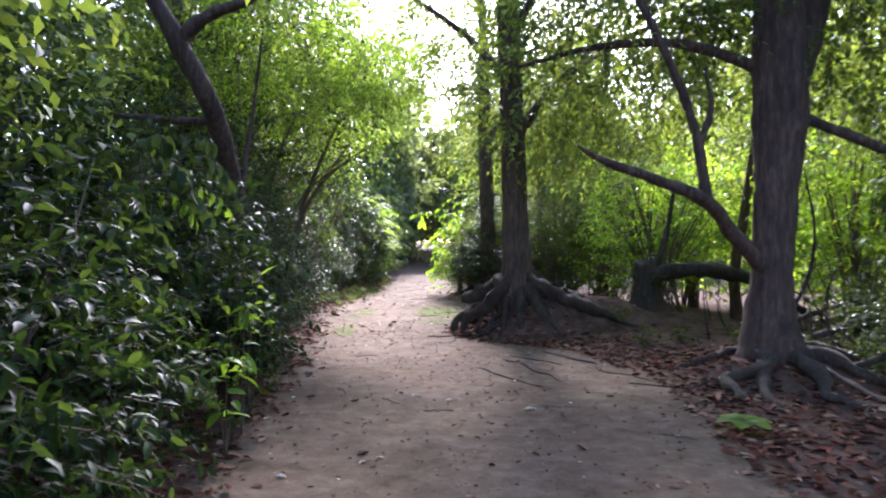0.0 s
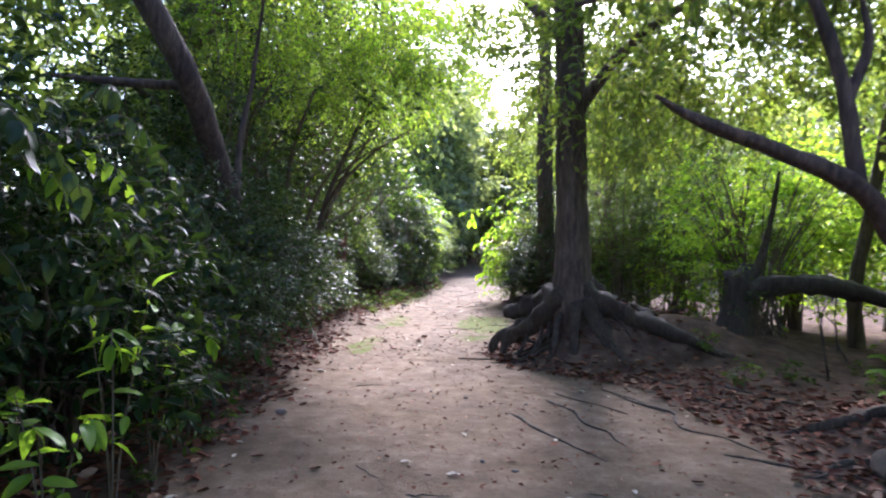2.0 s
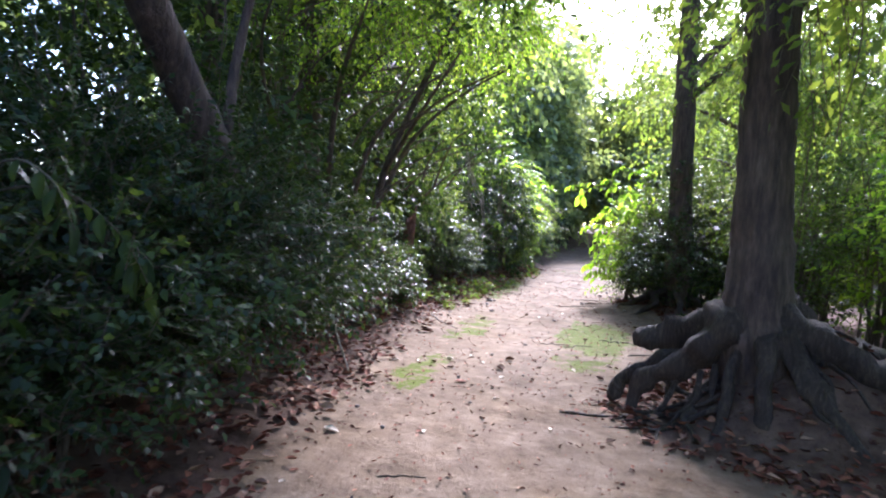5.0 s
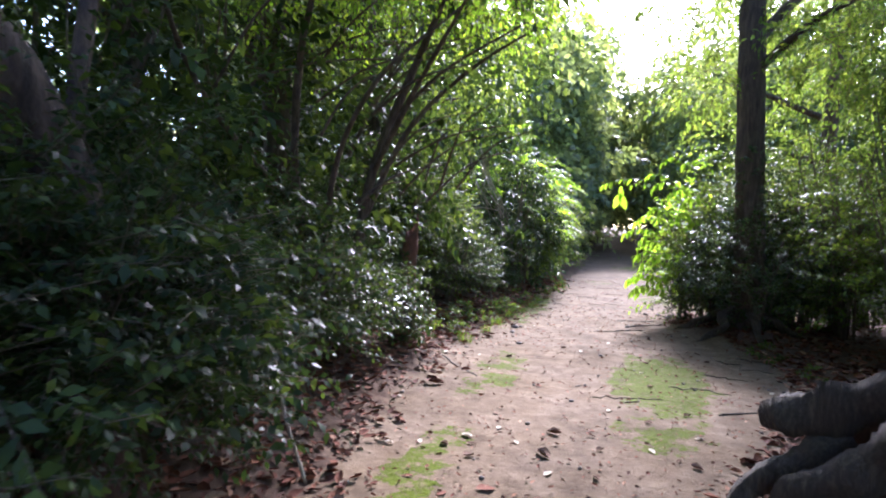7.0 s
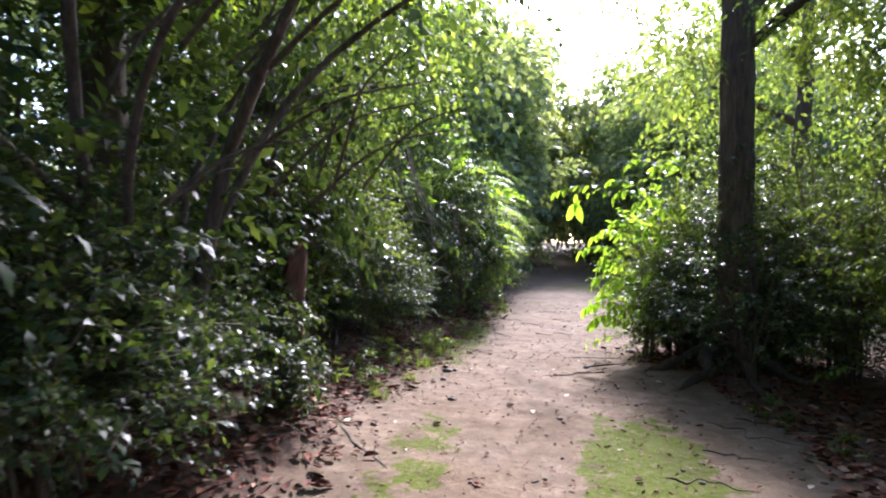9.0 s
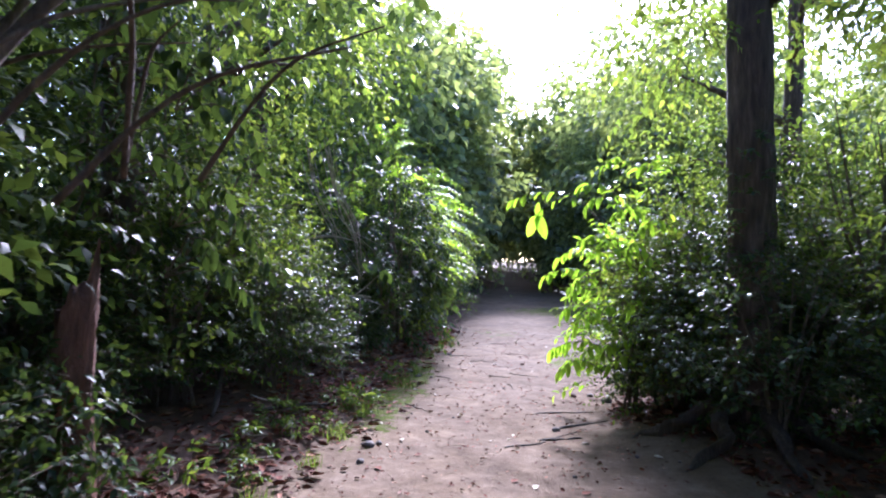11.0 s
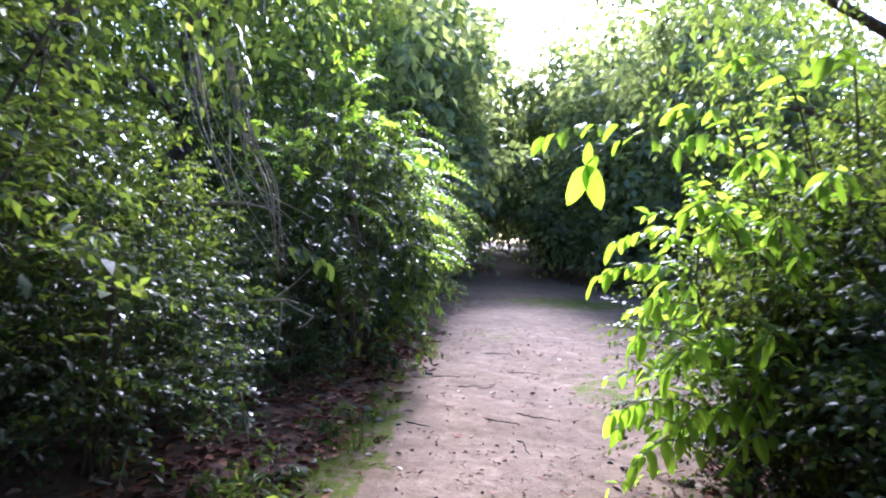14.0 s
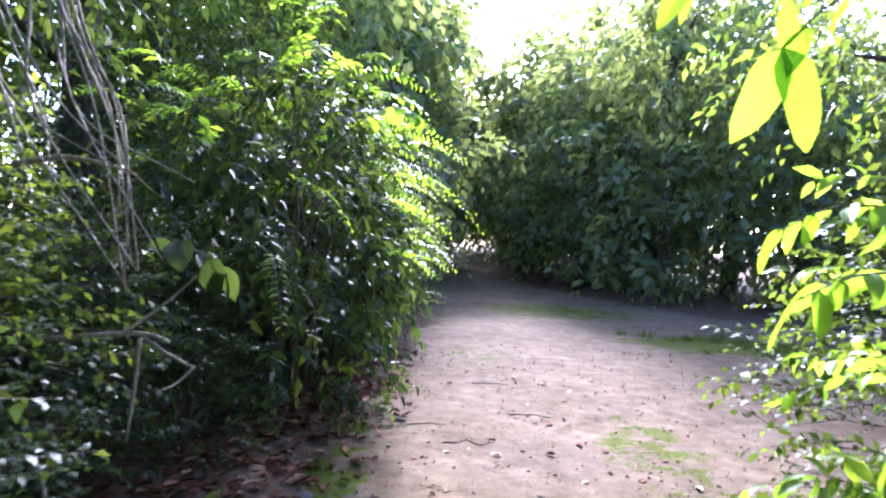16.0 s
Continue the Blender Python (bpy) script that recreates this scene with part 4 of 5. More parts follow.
PALE_GREEN_MESH = fast_mesh("leaf", LEAF_BIG[0] * np.array([0.85, 1, 1]), LEAF_BIG[1], LEAF_FRESH, True)
GREEN_LEAF_MESH = fast_mesh("leaf", LEAF_BIG[0] * np.array([0.42, 1, 1]), LEAF_BIG[1], LEAF_DARK_SHADED, True)


def leaf_pose(pos, along, up, size):
    a = Vector(along).normalized()
    s = a.cross(Vector(up)).normalized()
    n = s.cross(a)
    return Matrix.Translation(pos) @ Matrix((s, a, n)).transposed().to_4x4() @ Matrix.Diagonal((size, size, size, 1))


def sprig(rng, parent, origin, rows, leaves, size, mesh, hang=0.4, name="sprig"):
    """A twig through rows (world), with large leaves set by turns along it, each one a part."""
    pts = [(x - origin[0], y - origin[1], z - origin[2], r) for x, y, z, r in rows]
    v, p = tube(pts, 5, 14)
    tw = part_of(name, fast_mesh(name, v, p, TWIG, True), parent)
    c = smooth_path(pts, 60)[:, :3]
    for i in range(leaves):
        u = 0.28 + 0.72 * (i + 0.5) / leaves
        k = min(58, int(u * 59))
        t = Vector(c[k + 1] - c[k]).normalized()
        side = t.cross(Vector((0, 0, 1))).normalized() * (1 if i % 2 else -1)
        along = t * 0.45 + side * (0.75 if i < leaves - 1 else 0.1) + Vector((0, 0, -hang)) + Vector(rng.normal(0, 0.16, 3))
        lf = part_of("leaf", mesh, tw)
        lf.matrix_basis = leaf_pose(c[k], along, Vector((0, 0, 1)) + Vector(rng.normal(0, 0.3, 3)), size * rng.uniform(0.7, 1.15))
    return tw


scatter([make_shrub(141 + i, 0.6, 0.55, 1.1, 190, 11, 0.075, 0.5, 0.3, LEAF_DARK_SHADED, "low dark green shrub at the foot of a bush", LEAF_2, group="low shrubs", stems=6) for i in range(2)],
        [(1.05, 18.0), (1.4, 17.75), (0.9, 18.4), (1.2, 19.1), (1.7, 17.5), (0.8, 18.95), (4.9, 6.4), (5.2, 7.2), (4.8, 5.6), (5.6, 6.2), (5.7, 8.0), (-3.6, 20.0), (-3.3, 21.0), (-3.1, 23.6), (-3.2, 25.8), (-3.0, 24.6)], 0.8, 1.1, 16)

LIME_AT = (0.5, 18.75, ground_z(0.5, 18.75))
lime = make_shrub(131, 0.58, 0.55, 2.35, 125, 9, 0.13, 0.42, 0.4, LEAF_FRESH, "lime-green young bush with large oblong leaves", LEAF_8, stems=9, low=0.1)
lime.matrix_basis = Matrix.Translation(LIME_AT)
_rs = np.random.default_rng(17)
for rows, nl, sz, hang in (
        ([(0.3, 18.7, 1.9, .008), (-0.2, 18.6, 2.38, .006), (-0.62, 18.5, 2.42, .004), (-0.9, 18.45, 2.32, .003)], 11, 0.17, 0.3),
        ([(0.4, 18.8, 1.2, .008), (0.0, 18.65, 1.55, .006), (-0.3, 18.6, 1.58, .004), (-0.52, 18.55, 1.5, .003)], 12, 0.16, 0.45),
        ([(0.4, 18.7, 0.9, .008), (0.05, 18.5, 1.15, .006), (-0.2, 18.45, 1.2, .004), (-0.35, 18.4, 1.08, .003)], 9, 0.15, 0.6),
        ([(0.3, 18.6, 0.5, .008), (0.05, 18.4, 0.78, .006), (-0.22, 18.3, 0.82, .004), (-0.45, 18.3, 0.72, .003)], 13, 0.14, 0.8),
        ([(0.4, 18.6, 1.6, .008), (0.15, 18.35, 1.9, .006), (0.0, 18.2, 1.95, .004), (-0.15, 18.1, 1.88, .003)], 9, 0.17, 0.4),
        ([(0.5, 18.7, 1.9, .008), (0.2, 18.4, 2.4, .006), (0.0, 18.3, 2.5, .004), (-0.2, 18.2, 2.44, .003)], 10, 0.18, 0.35),
        ([(0.6, 18.6, 0.7, .008), (0.45, 18.3, 0.95, .006), (0.3, 18.1, 0.95, .004), (0.2, 18.0, 0.82, .003)], 9, 0.13, 0.6),
        ([(0.4, 18.8, 1.4, .008), (0.1, 18.9, 1.75, .006), (-0.15, 19.0, 1.8, .004), (-0.35, 19.05, 1.7, .003)], 9, 0.16, 0.4),
        ([(0.4, 18.8, 0.4, .008), (0.2, 18.9, 0.5, .006), (-0.1, 19.0, 0.55, .004), (-0.3, 19.0, 0.42, .003)], 10, 0.13, 0.6)):
    sprig(_rs, lime, LIME_AT, rows, nl, sz, BIG_LEAF_MESH, hang)
for rows in ([(0.8, 18.7, 2.2, .008), (0.5, 18.4, 2.65, .006), (0.2, 18.2, 2.75, .004), (0.0, 18.1, 2.65, .003)], [(1.0, 18.6, 2.2, .008), (0.75, 18.2, 2.6, .006), (0.55, 17.9, 2.7, .004), (0.35, 17.7, 2.6, .003)], [(0.9, 18.5, 1.6, .008), (0.7, 18.1, 2.0, .006), (0.5, 17.85, 2.1, .004), (0.35, 17.7, 2.0, .003)]):
    sprig(_rs, lime, LIME_AT, rows, 11, 0.16, BIG_LEAF_MESH, 0.4)

twig_end = sprig(_rs, lime, LIME_AT, [(0.3, 18.72, 2.0, .008), (-0.15, 18.6, 2.36, .006), (-0.45, 18.52, 2.32, .004), (-0.62, 18.5, 2.17, .003)], 3, 0.15, BIG_LEAF_MESH, 0.5)
for along, size in (((-0.36, -0.05, -1), 0.26), ((0.46, -0.1, -1), 0.28), ((0.12, -0.2, 0.9), 0.14)):
    lf = part_of("leaf", BIG_LEAF_MESH, twig_end)
    lf.matrix_basis = leaf_pose((-0.62 - LIME_AT[0], 18.5 - LIME_AT[1], 2.17 - LIME_AT[2]), along, (0.1, -1, 0.1), size)

# ---------------------------------------------------------------- feathery clump draped in vines
def feather_clump(where, rx, ry, h):
    rng = np.random.default_rng(151)
    ob = thing("shrub", where, "feathery bright-green clump draped over a dark thicket", "shrub")
    a, head = dome(rng, 480, rx * 0.92, ry * 0.92, h * 0.93, 0.03, 0.62)
    a[:, :2] *= (0.58 + 0.42 * np.clip(a[:, 2:] / (0.5 * h), 0, 1))
    lv, tw = sprays(rng, a, head + np.array([0, 0, -0.25]), 0.45, 9, 0.18, 0.40, LEAF_4, 1.1, 0.8, 0.4)
    part_of("vine_leaves", fast_mesh("vine_leaves", lv[0], lv[1], LEAF_DARK_SHADED), ob)["kind"] = "stuff"
    part_of("twigwork", fast_mesh("twigwork", tw[0], tw[1], TWIG), ob)["kind"] = "stuff"
    a, head = dome(rng, 300, rx, ry, h, 0.3, 0.85)
    keep = (a[:, 2] > 0.62 * h) | ((a[:, 2] > 0.4 * h) & (rng.uniform(size=len(a)) < 0.1))
    keep &= (a[:, 1] > -0.45 * ry) | (a[:, 2] > 0.86 * h) | (rng.uniform(size=len(a)) < 0.3)
    a, head = a[keep], head[keep] * np.array([1, 1, 0.55]) + np.array([0.25, -0.1, 0.1])
    lv, tw = sprays(rng, a, head, 0.8, 36, 0.12, 0.32, LEAF_2, 0.6, 1.25, 0.16, 0.005, 0.6)
    part_of("fronds", fast_mesh("fronds", lv[0], lv[1], LEAF_FRESH), ob, "bright feathery compound leaves")["kind"] = "stuff"
    part_of("stalkwork", fast_mesh("stalkwork", tw[0], tw[1], TWIG), ob)["kind"] = "stuff"
    a, head = dome(rng, 70, rx * 0.72, ry * 0.85, h * 0.34, 0.05, 0.8)
    lv, tw = sprays(rng, a, head, 0.35, 8, 0.13, 0.4, LEAF_4, 0.4)
    part_of("skirt_leaves", fast_mesh("skirt_leaves", lv[0], lv[1], LEAF_MID), ob)["kind"] = "stuff"
    for sv, sp in bush_stems(rng, rx, ry, h, 12, 0.02):
        part_of("stem", fast_mesh("stem", sv, sp, TWIG, True), ob)
    return ob


feather_clump((-3.1, 22.7, ground_z(-3.1, 22.7)), 1.2, 1.5, 3.3)
feather_clump((-3.4, 25.2, ground_z(-3.4, 25.2)), 1.1, 1.3, 3.0)
vine = thing("vine", (-1.95, 21.5, 2.2), "young vine tip with one yellow-green rounded leaf", "vine")
sprig(_rs, vine, (-1.95, 21.5, 2.2), [(-2.5, 21.7, 2.3, .006), (-2.2, 21.6, 2.55, .005), (-1.95, 21.55, 2.62, .004), (-1.8, 21.5, 2.5, .003)], 7, 0.17, PALE_GREEN_MESH, 0.5)

# ---------------------------------------------------------------- big-leaved twigs that hang from the thicket
def leafy_branch(rows_list, leaves, size, mesh, label, seed, hang=0.8):
    rng = np.random.default_rng(seed)
    o = rows_list[0][0][:3]
    ob = thing("branch", o, label, "branch")
    for rows in rows_list:
        sprig(rng, ob, o, rows, leaves, size, mesh, hang)
    return ob


for i, (x, y, z, dx) in enumerate(((-3.5, 16.1, 2.75, 0.6), (-3.6, 16.3, 1.85, 0.75), (-3.6, 16.2, 1.45, 0.7), (-3.9, 15.8, 3.0, 0.7), (-3.9, 16.0, 2.2, 0.7), (-2.75, 6.3, 2.2, 0.7), (-2.5, 5.0, 2.0, 0.6), (-2.7, 7.2, 1.5, 0.8), (-2.6, 5.6, 1.2, 0.7), (-2.5, 4.6, 1.5, 0.6), (-2.6, 8.1, 1.0, 0.6), (-2.5, 6.6, 0.7, 0.6))):
    leafy_branch([[(x, y, z, .008), (x + 0.45 * dx, y - 0.05 + 0.2 * j, z + 0.18 - 0.1 * j, .006), (x + 0.8 * dx, y - 0.1 + 0.35 * j, z + 0.1 - 0.2 * j, .004), (x + dx, y - 0.15 + 0.45 * j, z - 0.08 - 0.3 * j, .003)] for j in (0, 1, -1)],
                 9, 0.15, GREEN_LEAF_MESH if i % 3 else HEART_LEAF_MESH, "leafy branch hanging out of the dark thicket", 160 + i)
leafy_branch([[(-3.15, 19.6, 1.5, .006), (-2.8, 19.55, 1.58, .005), (-2.55, 19.5, 1.5, .004), (-2.45, 19.5, 1.42, .003)]], 6, 0.16, HEART_LEAF_MESH, "twig with broad heart-shaped leaves", 190, 0.7)

FRESH_LEAF_MESH = fast_mesh("leaf", LEAF_BIG[0] * np.array([0.42, 1, 1]), LEAF_BIG[1], LEAF_FRESH, True)
_rs = np.random.default_rng(57)
for _ in range(16):
    x, y, z = _rs.uniform(-0.05, 0.75), _rs.uniform(18.15, 18.7), _rs.uniform(0.55, 2.5)
    dx, dy = _rs.uniform(-0.45, -0.15), _rs.uniform(-0.35, -0.05)
    sprig(_rs, lime, LIME_AT, [(x + 0.35, y + 0.2, z - 0.3, .008), (x, y, z, .006), (x + 0.6 * dx, y + 0.6 * dy, z + 0.06, .004), (x + dx, y + dy, z - 0.05, .003)], 9, 0.15, FRESH_LEAF_MESH, 0.5)
for k, (x, y, h) in enumerate(((-1.72, 5.65, 1.1), (-1.62, 5.1, 1.3), (-1.95, 6.5, 0.95), (-1.56, 4.55, 0.85))):
    sap = thing("sapling", (x, y, ground_z(x, y)), "young sapling with fresh green whorled leaves", "plant", "saplings")
    for j in range(3):
        a = 2.1 * j + k
        g = ground_z(x, y)
        sprig(_rs, sap, (x, y, g), [(x, y, g - 0.03, .007), (x + 0.05 * math.cos(a), y + 0.05 * math.sin(a), g + 0.4 * h, .006), (x + 0.14 * math.cos(a), y + 0.14 * math.sin(a), g + 0.8 * h, .004), (x + 0.2 * math.cos(a), y + 0.2 * math.sin(a), g + h * (1 - 0.12 * j), .003)], 10, 0.15, FRESH_LEAF_MESH, 0.35, "stem")
leafy_branch([[(-2.8, 5.8, 2.0, .008), (-2.45, 5.75, 2.1, .006), (-2.1, 5.7, 2.0, .004), (-1.9, 5.65, 1.82, .003)], [(-2.8, 5.8, 1.95, .008), (-2.5, 5.6, 1.98, .006), (-2.2, 5.4, 1.88, .004), (-2.05, 5.3, 1.7, .003)]], 9, 0.15, FRESH_LEAF_MESH, "fresh green leafy branch over the thicket", 197, 0.8)

# ---------------------------------------------------------------- dead wood
def stick(rows, label, mat=DEADWOOD, side_twigs=(), name="branch", category="branch", sides=6):
    o = rows[0][:3]
    ob = thing(name, o, label, category)
    rng = np.random.default_rng(int(abs(o[0] * 1000 + o[1] * 77)) % 9999)
    v, p = tube([(x - o[0], y - o[1], z - o[2], r) for x, y, z, r in rows], sides, 5 * len(rows), 0.06, rng)
    part_of("shaft", fast_mesh("shaft", v, p, mat, True), ob)
    for s in side_twigs:
        v, p = tube([(x - o[0], y - o[1], z - o[2], r) for x, y, z, r in s], 5, 12, 0.06, rng)
        part_of("twig", fast_mesh("twig", v, p, mat, True), ob)
    return ob


stick([(-3.5, 19.65, 1.04, .014), (-3.15, 19.5, 1.12, .013), (-2.8, 19.45, 1.16, .011), (-2.65, 19.4, 1.14, .008)], "pale dead branch caught in the shrubs", DEADWOOD,
      ([(-2.8, 19.45, 1.16, .01), (-2.65, 19.35, 1.11, .008), (-2.5, 19.3, 1.06, .006)], [(-2.8, 19.45, 1.14, .009), (-2.79, 19.4, 0.94, .008), (-2.8, 19.37, 0.72, .005)], [(-2.9, 19.45, 1.14, .009), (-2.72, 19.5, 1.29, .006), (-2.6, 19.55, 1.42, .004)], [(-2.5, 19.3, 1.06, .006), (-2.55, 19.25, 1, .005), (-2.62, 19.23, 0.97, .003)]))
stick([(-3.2, 19.25, 0.89, .010), (-3.05, 19.2, 0.64, .009), (-2.95, 19.15, 0.34, .008), (-2.9, 19.15, 0.06, .006)], "thin dead stick leaning in the shrubs")
stick([(-3.6, 19.75, 1.89, .018), (-3.3, 19.65, 1.92, .015), (-3.05, 19.55, 1.89, .010), (-2.85, 19.45, 1.84, .006)], "pale broken branch in the shrubs")
for i in range(14):
    _q = np.random.default_rng(300 + i)
    x, y = -3.6 + _q.uniform(0, 0.5), 19.2 + _q.uniform(-0.15, 0.3)
    stick([(x, y, 2.9 + _q.uniform(0, 0.3), .006), (x + 0.15, y, 2.5, .006), (x + 0.35 + _q.uniform(-.1, .15), y - 0.1, 2.05, .005), (x + 0.6 + _q.uniform(-.2, .3), y - 0.1, 1.6 + _q.uniform(-.3, .3), .003)], "dry grey vine hanging in a tangle", DEADWOOD, name="vine", category="vine", sides=5)
stick([(-4.1, 18.4, 0.75, .03), (-3.9, 17.9, 0.5, .03), (-3.65, 17.3, 0.3, .028), (-3.5, 16.9, 0.2, .02)], "grey fallen limb propped in the thicket", ROOT)
stick([(-3.3, 17.3, 0.16, .02), (-3.0, 17.7, 0.14, .018), (-2.75, 18.0, 0.1, .012)], "short fallen branch among dead leaves", ROOT)
stick([(-2.55, 10.7, 0.75, .012), (-2.35, 10.5, 0.45, .011), (-2.15, 10.4, 0.1, .009)], "thin dead stick leaning in the shrubs")

for i in range(34):
    _q = np.random.default_rng(860 + i)
    y = _q.uniform(13.2, 19.2)
    x = float(left_edge(y)) - _q.uniform(0.05, 1.2)
    a, k = _q.uniform(0, 6.28), _q.uniform(0.12, 0.5)
    rise = _q.choice((0.03, 0.05, 0.3))
    rows = []
    for u in (0, 0.35, 0.7, 1.0):
        px, py = x + k * u * math.cos(a) + 0.03 * _q.normal(), y + k * u * math.sin(a) + 0.03 * _q.normal()
        rows.append((px, py, ground_z(px, py) + 0.01 + rise * u * k, (0.011 - 0.006 * u) * (0.7 + 0.6 * (i % 3 == 0))))
    stick(rows, "short dead stick among the fallen leaves", (DEADWOOD, TWIG, ROOT)[i % 3], name="twig", category="twig", sides=5)

# broken stump post
def ragged_post(where, h, r0, r1, mat, label, seed, lean=(0, 0)):
    rng = np.random.default_rng(seed)
    ob = thing("tree_stump", where, label, "stump")
    rows, sides = 13, 14
    v, q = [], []
    for i in range(rows + 1):
        u = i / rows
        for j in range(sides):
            a = 2 * math.pi * j / sides
            r = (r0 + (r1 - r0) * min(1, u * 1.6) ** 0.6) * (1 + 0.12 * math.sin(3 * a + 2 * u) + 0.05 * rng.normal())
            z = h * u + (h * 0.11 * math.sin(a + 1) + 0.03 * math.sin(3 * a) + 0.03 * rng.normal() if i == rows else 0)
            v.append((r * math.cos(a) + lean[0] * u, r * math.sin(a) + lean[1] * u, z - 0.15 * (i == 0)))
    for i in range(rows):
        for j in range(sides):
            q.append((i * sides + j, i * sides + (j + 1) % sides, (i + 1) * sides + (j + 1) % sides, (i + 1) * sides + j))
    v.append((lean[0], lean[1], h * 0.9))
    t = [(rows * sides + j, rows * sides + (j + 1) % sides, len(v) - 1) for j in range(sides)]
    part_of("trunk", fast_mesh("trunk", np.array(v), [np.array(t), np.array(q)], mat, True), ob)
    return ob


post = ragged_post((-2.95, 14.25, ground_z(-2.95, 14.25)), 1.3, 0.17, 0.085, ROTWOOD, "broken reddish rotten stump overgrown by leaves", 5, (0.05, 0))
_q = np.random.default_rng(47)
_pa = np.stack([_q.normal(0.02, 0.13, 170), _q.normal(-0.1, 0.13, 170), 1.0 * _q.uniform(0, 1, 170)], 1)
lv, tw = sprays(_q, _pa, _q.normal(size=(170, 3)) + np.array([0.4, -0.5, 0.2]), 0.28, 9, 0.075, 0.5, LEAF_4, 0.6)
part_of("climbing_leaves", fast_mesh("climbing_leaves", lv[0], lv[1], LEAF_DARK_SHADED), post, "small dark climbing leaves")["kind"] = "stuff"
part_of("twigwork", fast_mesh("twigwork", tw[0], tw[1], TWIG), post)["kind"] = "stuff"
stump = ragged_post((3.68, 11.6, ground_z(3.68, 11.6)), 0.88, 0.27, 0.19, BARK_DARK, "dark ragged tree stump with a bent limb", 6)
for rows in ([(0.1, -0.05, 0.62, 0.14), (0.6, -0.1, 0.74, 0.13), (1.3, -0.2, 0.72, 0.12), (2.0, -0.3, 0.5, 0.10), (2.7, -0.4, 0.0, 0.07)], [(0.1, 0.1, 0.6, 0.09), (0.35, 0.15, 1.0, 0.07), (0.55, 0.3, 1.6, 0.045), (0.7, 0.4, 2.4, 0.02)]):
    v, p = tube(rows, 10, 30, 0.06, np.random.default_rng(9), 0.14, gnarl=0.08)
    part_of("bent_limb", fast_mesh("bent_limb", v, p, BARK_DARK, True), stump)
_q = np.random.default_rng(43)
_sa = np.stack([_q.normal(0.05, 0.2, 60), _q.normal(0, 0.2, 60), _q.uniform(0.25, 0.8, 60)], 1)
lv, tw = sprays(_q, _sa, _q.normal(size=(60, 3)) + np.array([0, -0.3, 0.2]), 0.25, 8, 0.06, 0.5, LEAF_4, 0.6)
part_of("climbing_leaves", fast_mesh("climbing_leaves", lv[0], lv[1], LEAF_DARK_SHADED), stump, "small dark climbing leaves")["kind"] = "stuff"
_q = np.random.default_rng(44)
shoots = thing("shrub", (4.15, 12.05, ground_z(4.15, 12.05)), "fan of thin dark shoots sprouting behind the stump", "shrub")
for i in range(30):
    a = _q.uniform(-0.1, 3.25)
    r = _q.uniform(0.3, 1.5)
    h = _q.uniform(1.6, 3.2)
    v, p = tube([(0.25 * _q.normal(), 0.12 * _q.normal(), -0.1, .016), (0.25 * r * math.cos(a), 0.1 * r, h * 0.35, .013), (0.7 * r * math.cos(a), 0.25 * r * math.sin(a), h * 0.75, .009), (1.1 * r * math.cos(a), 0.4 * r * math.sin(a), h, .004)], 5, 10)
    part_of("shoot", fast_mesh("shoot", v, p, TWIG, True), shoots)
a_ = np.stack([_q.uniform(-1.3, 1.3, 150), _q.uniform(-0.2, 0.6, 150), _q.uniform(0.9, 3.0, 150)], 1)
lv, tw = sprays(_q, a_, _q.normal(size=(150, 3)) + np.array([0, 0, 0.3]), 0.4, 8, 0.13, 0.36, LEAF_4, 0.4)
part_of("foliage", fast_mesh("foliage", lv[0], lv[1], LEAF_FRESH), shoots)["kind"] = "stuff"

# branches lying at the undergrowth's edge beyond the near tree
for rows in ([(4.6, 7.9, 0.35, .05), (5.2, 7.7, 0.65, .045), (5.9, 7.6, 1.1, .035), (6.4, 7.7, 1.7, .02)], [(4.4, 8.6, 0.3, .04), (5.0, 8.5, 0.6, .035), (5.8, 8.6, 0.75, .025), (6.6, 8.9, 0.7, .015)], [(4.2, 6.5, 0.25, .04), (4.8, 6.2, 0.55, .035), (5.6, 6.1, 0.6, .02)], [(4.9, 9.4, 0.2, .035), (5.3, 9.3, 0.9, .03), (5.5, 9.4, 1.7, .02), (5.4, 9.5, 2.6, .01)]):
    stick(rows, "dark bent branch in the undergrowth", BARK_DARK)

for i in range(22):
    _q = np.random.default_rng(820 + i)
    x, y = _q.uniform(3.9, 6.2), _q.uniform(7.0, 12.2)
    g, k, dx = ground_z(x, y), _q.uniform(0.5, 1.8), _q.normal(0, 0.5)
    stick([(x, y, g, .014), (x + 0.4 * dx, y + 0.1, g + 0.4 * k, .011), (x + 0.8 * dx, y + _q.normal(0, .15), g + 0.75 * k, .008), (x + 1.3 * dx, y + _q.normal(0, .2), g + k, .004)], "thin bare shoot in the undergrowth", BARK_DARK, name="shoot", category="shoot", sides=5)

# hanging vines under the crowns
for i in range(16):
    _q = np.random.default_rng(400 + i)
    x, y = ((_q.uniform(1.0, 4.5), _q.uniform(9.5, 12.5)) if i < 9 else (_q.uniform(-4.3, -2.6), _q.uniform(7.5, 12.0)))
    z1, z0 = _q.uniform(4.0, 5.2), _q.uniform(1.6, 2.8)
    stick([(x, y, z1, .007), (x + _q.normal(0, .12), y, z1 * .65 + z0 * .35, .006), (x + _q.normal(0, .15), y, z1 * .3 + z0 * .7, .005), (x + _q.normal(0, .15), y, z0, .004)], "thin brown vine hanging from the boughs", TWIG, name="vine", category="vine", sides=5)

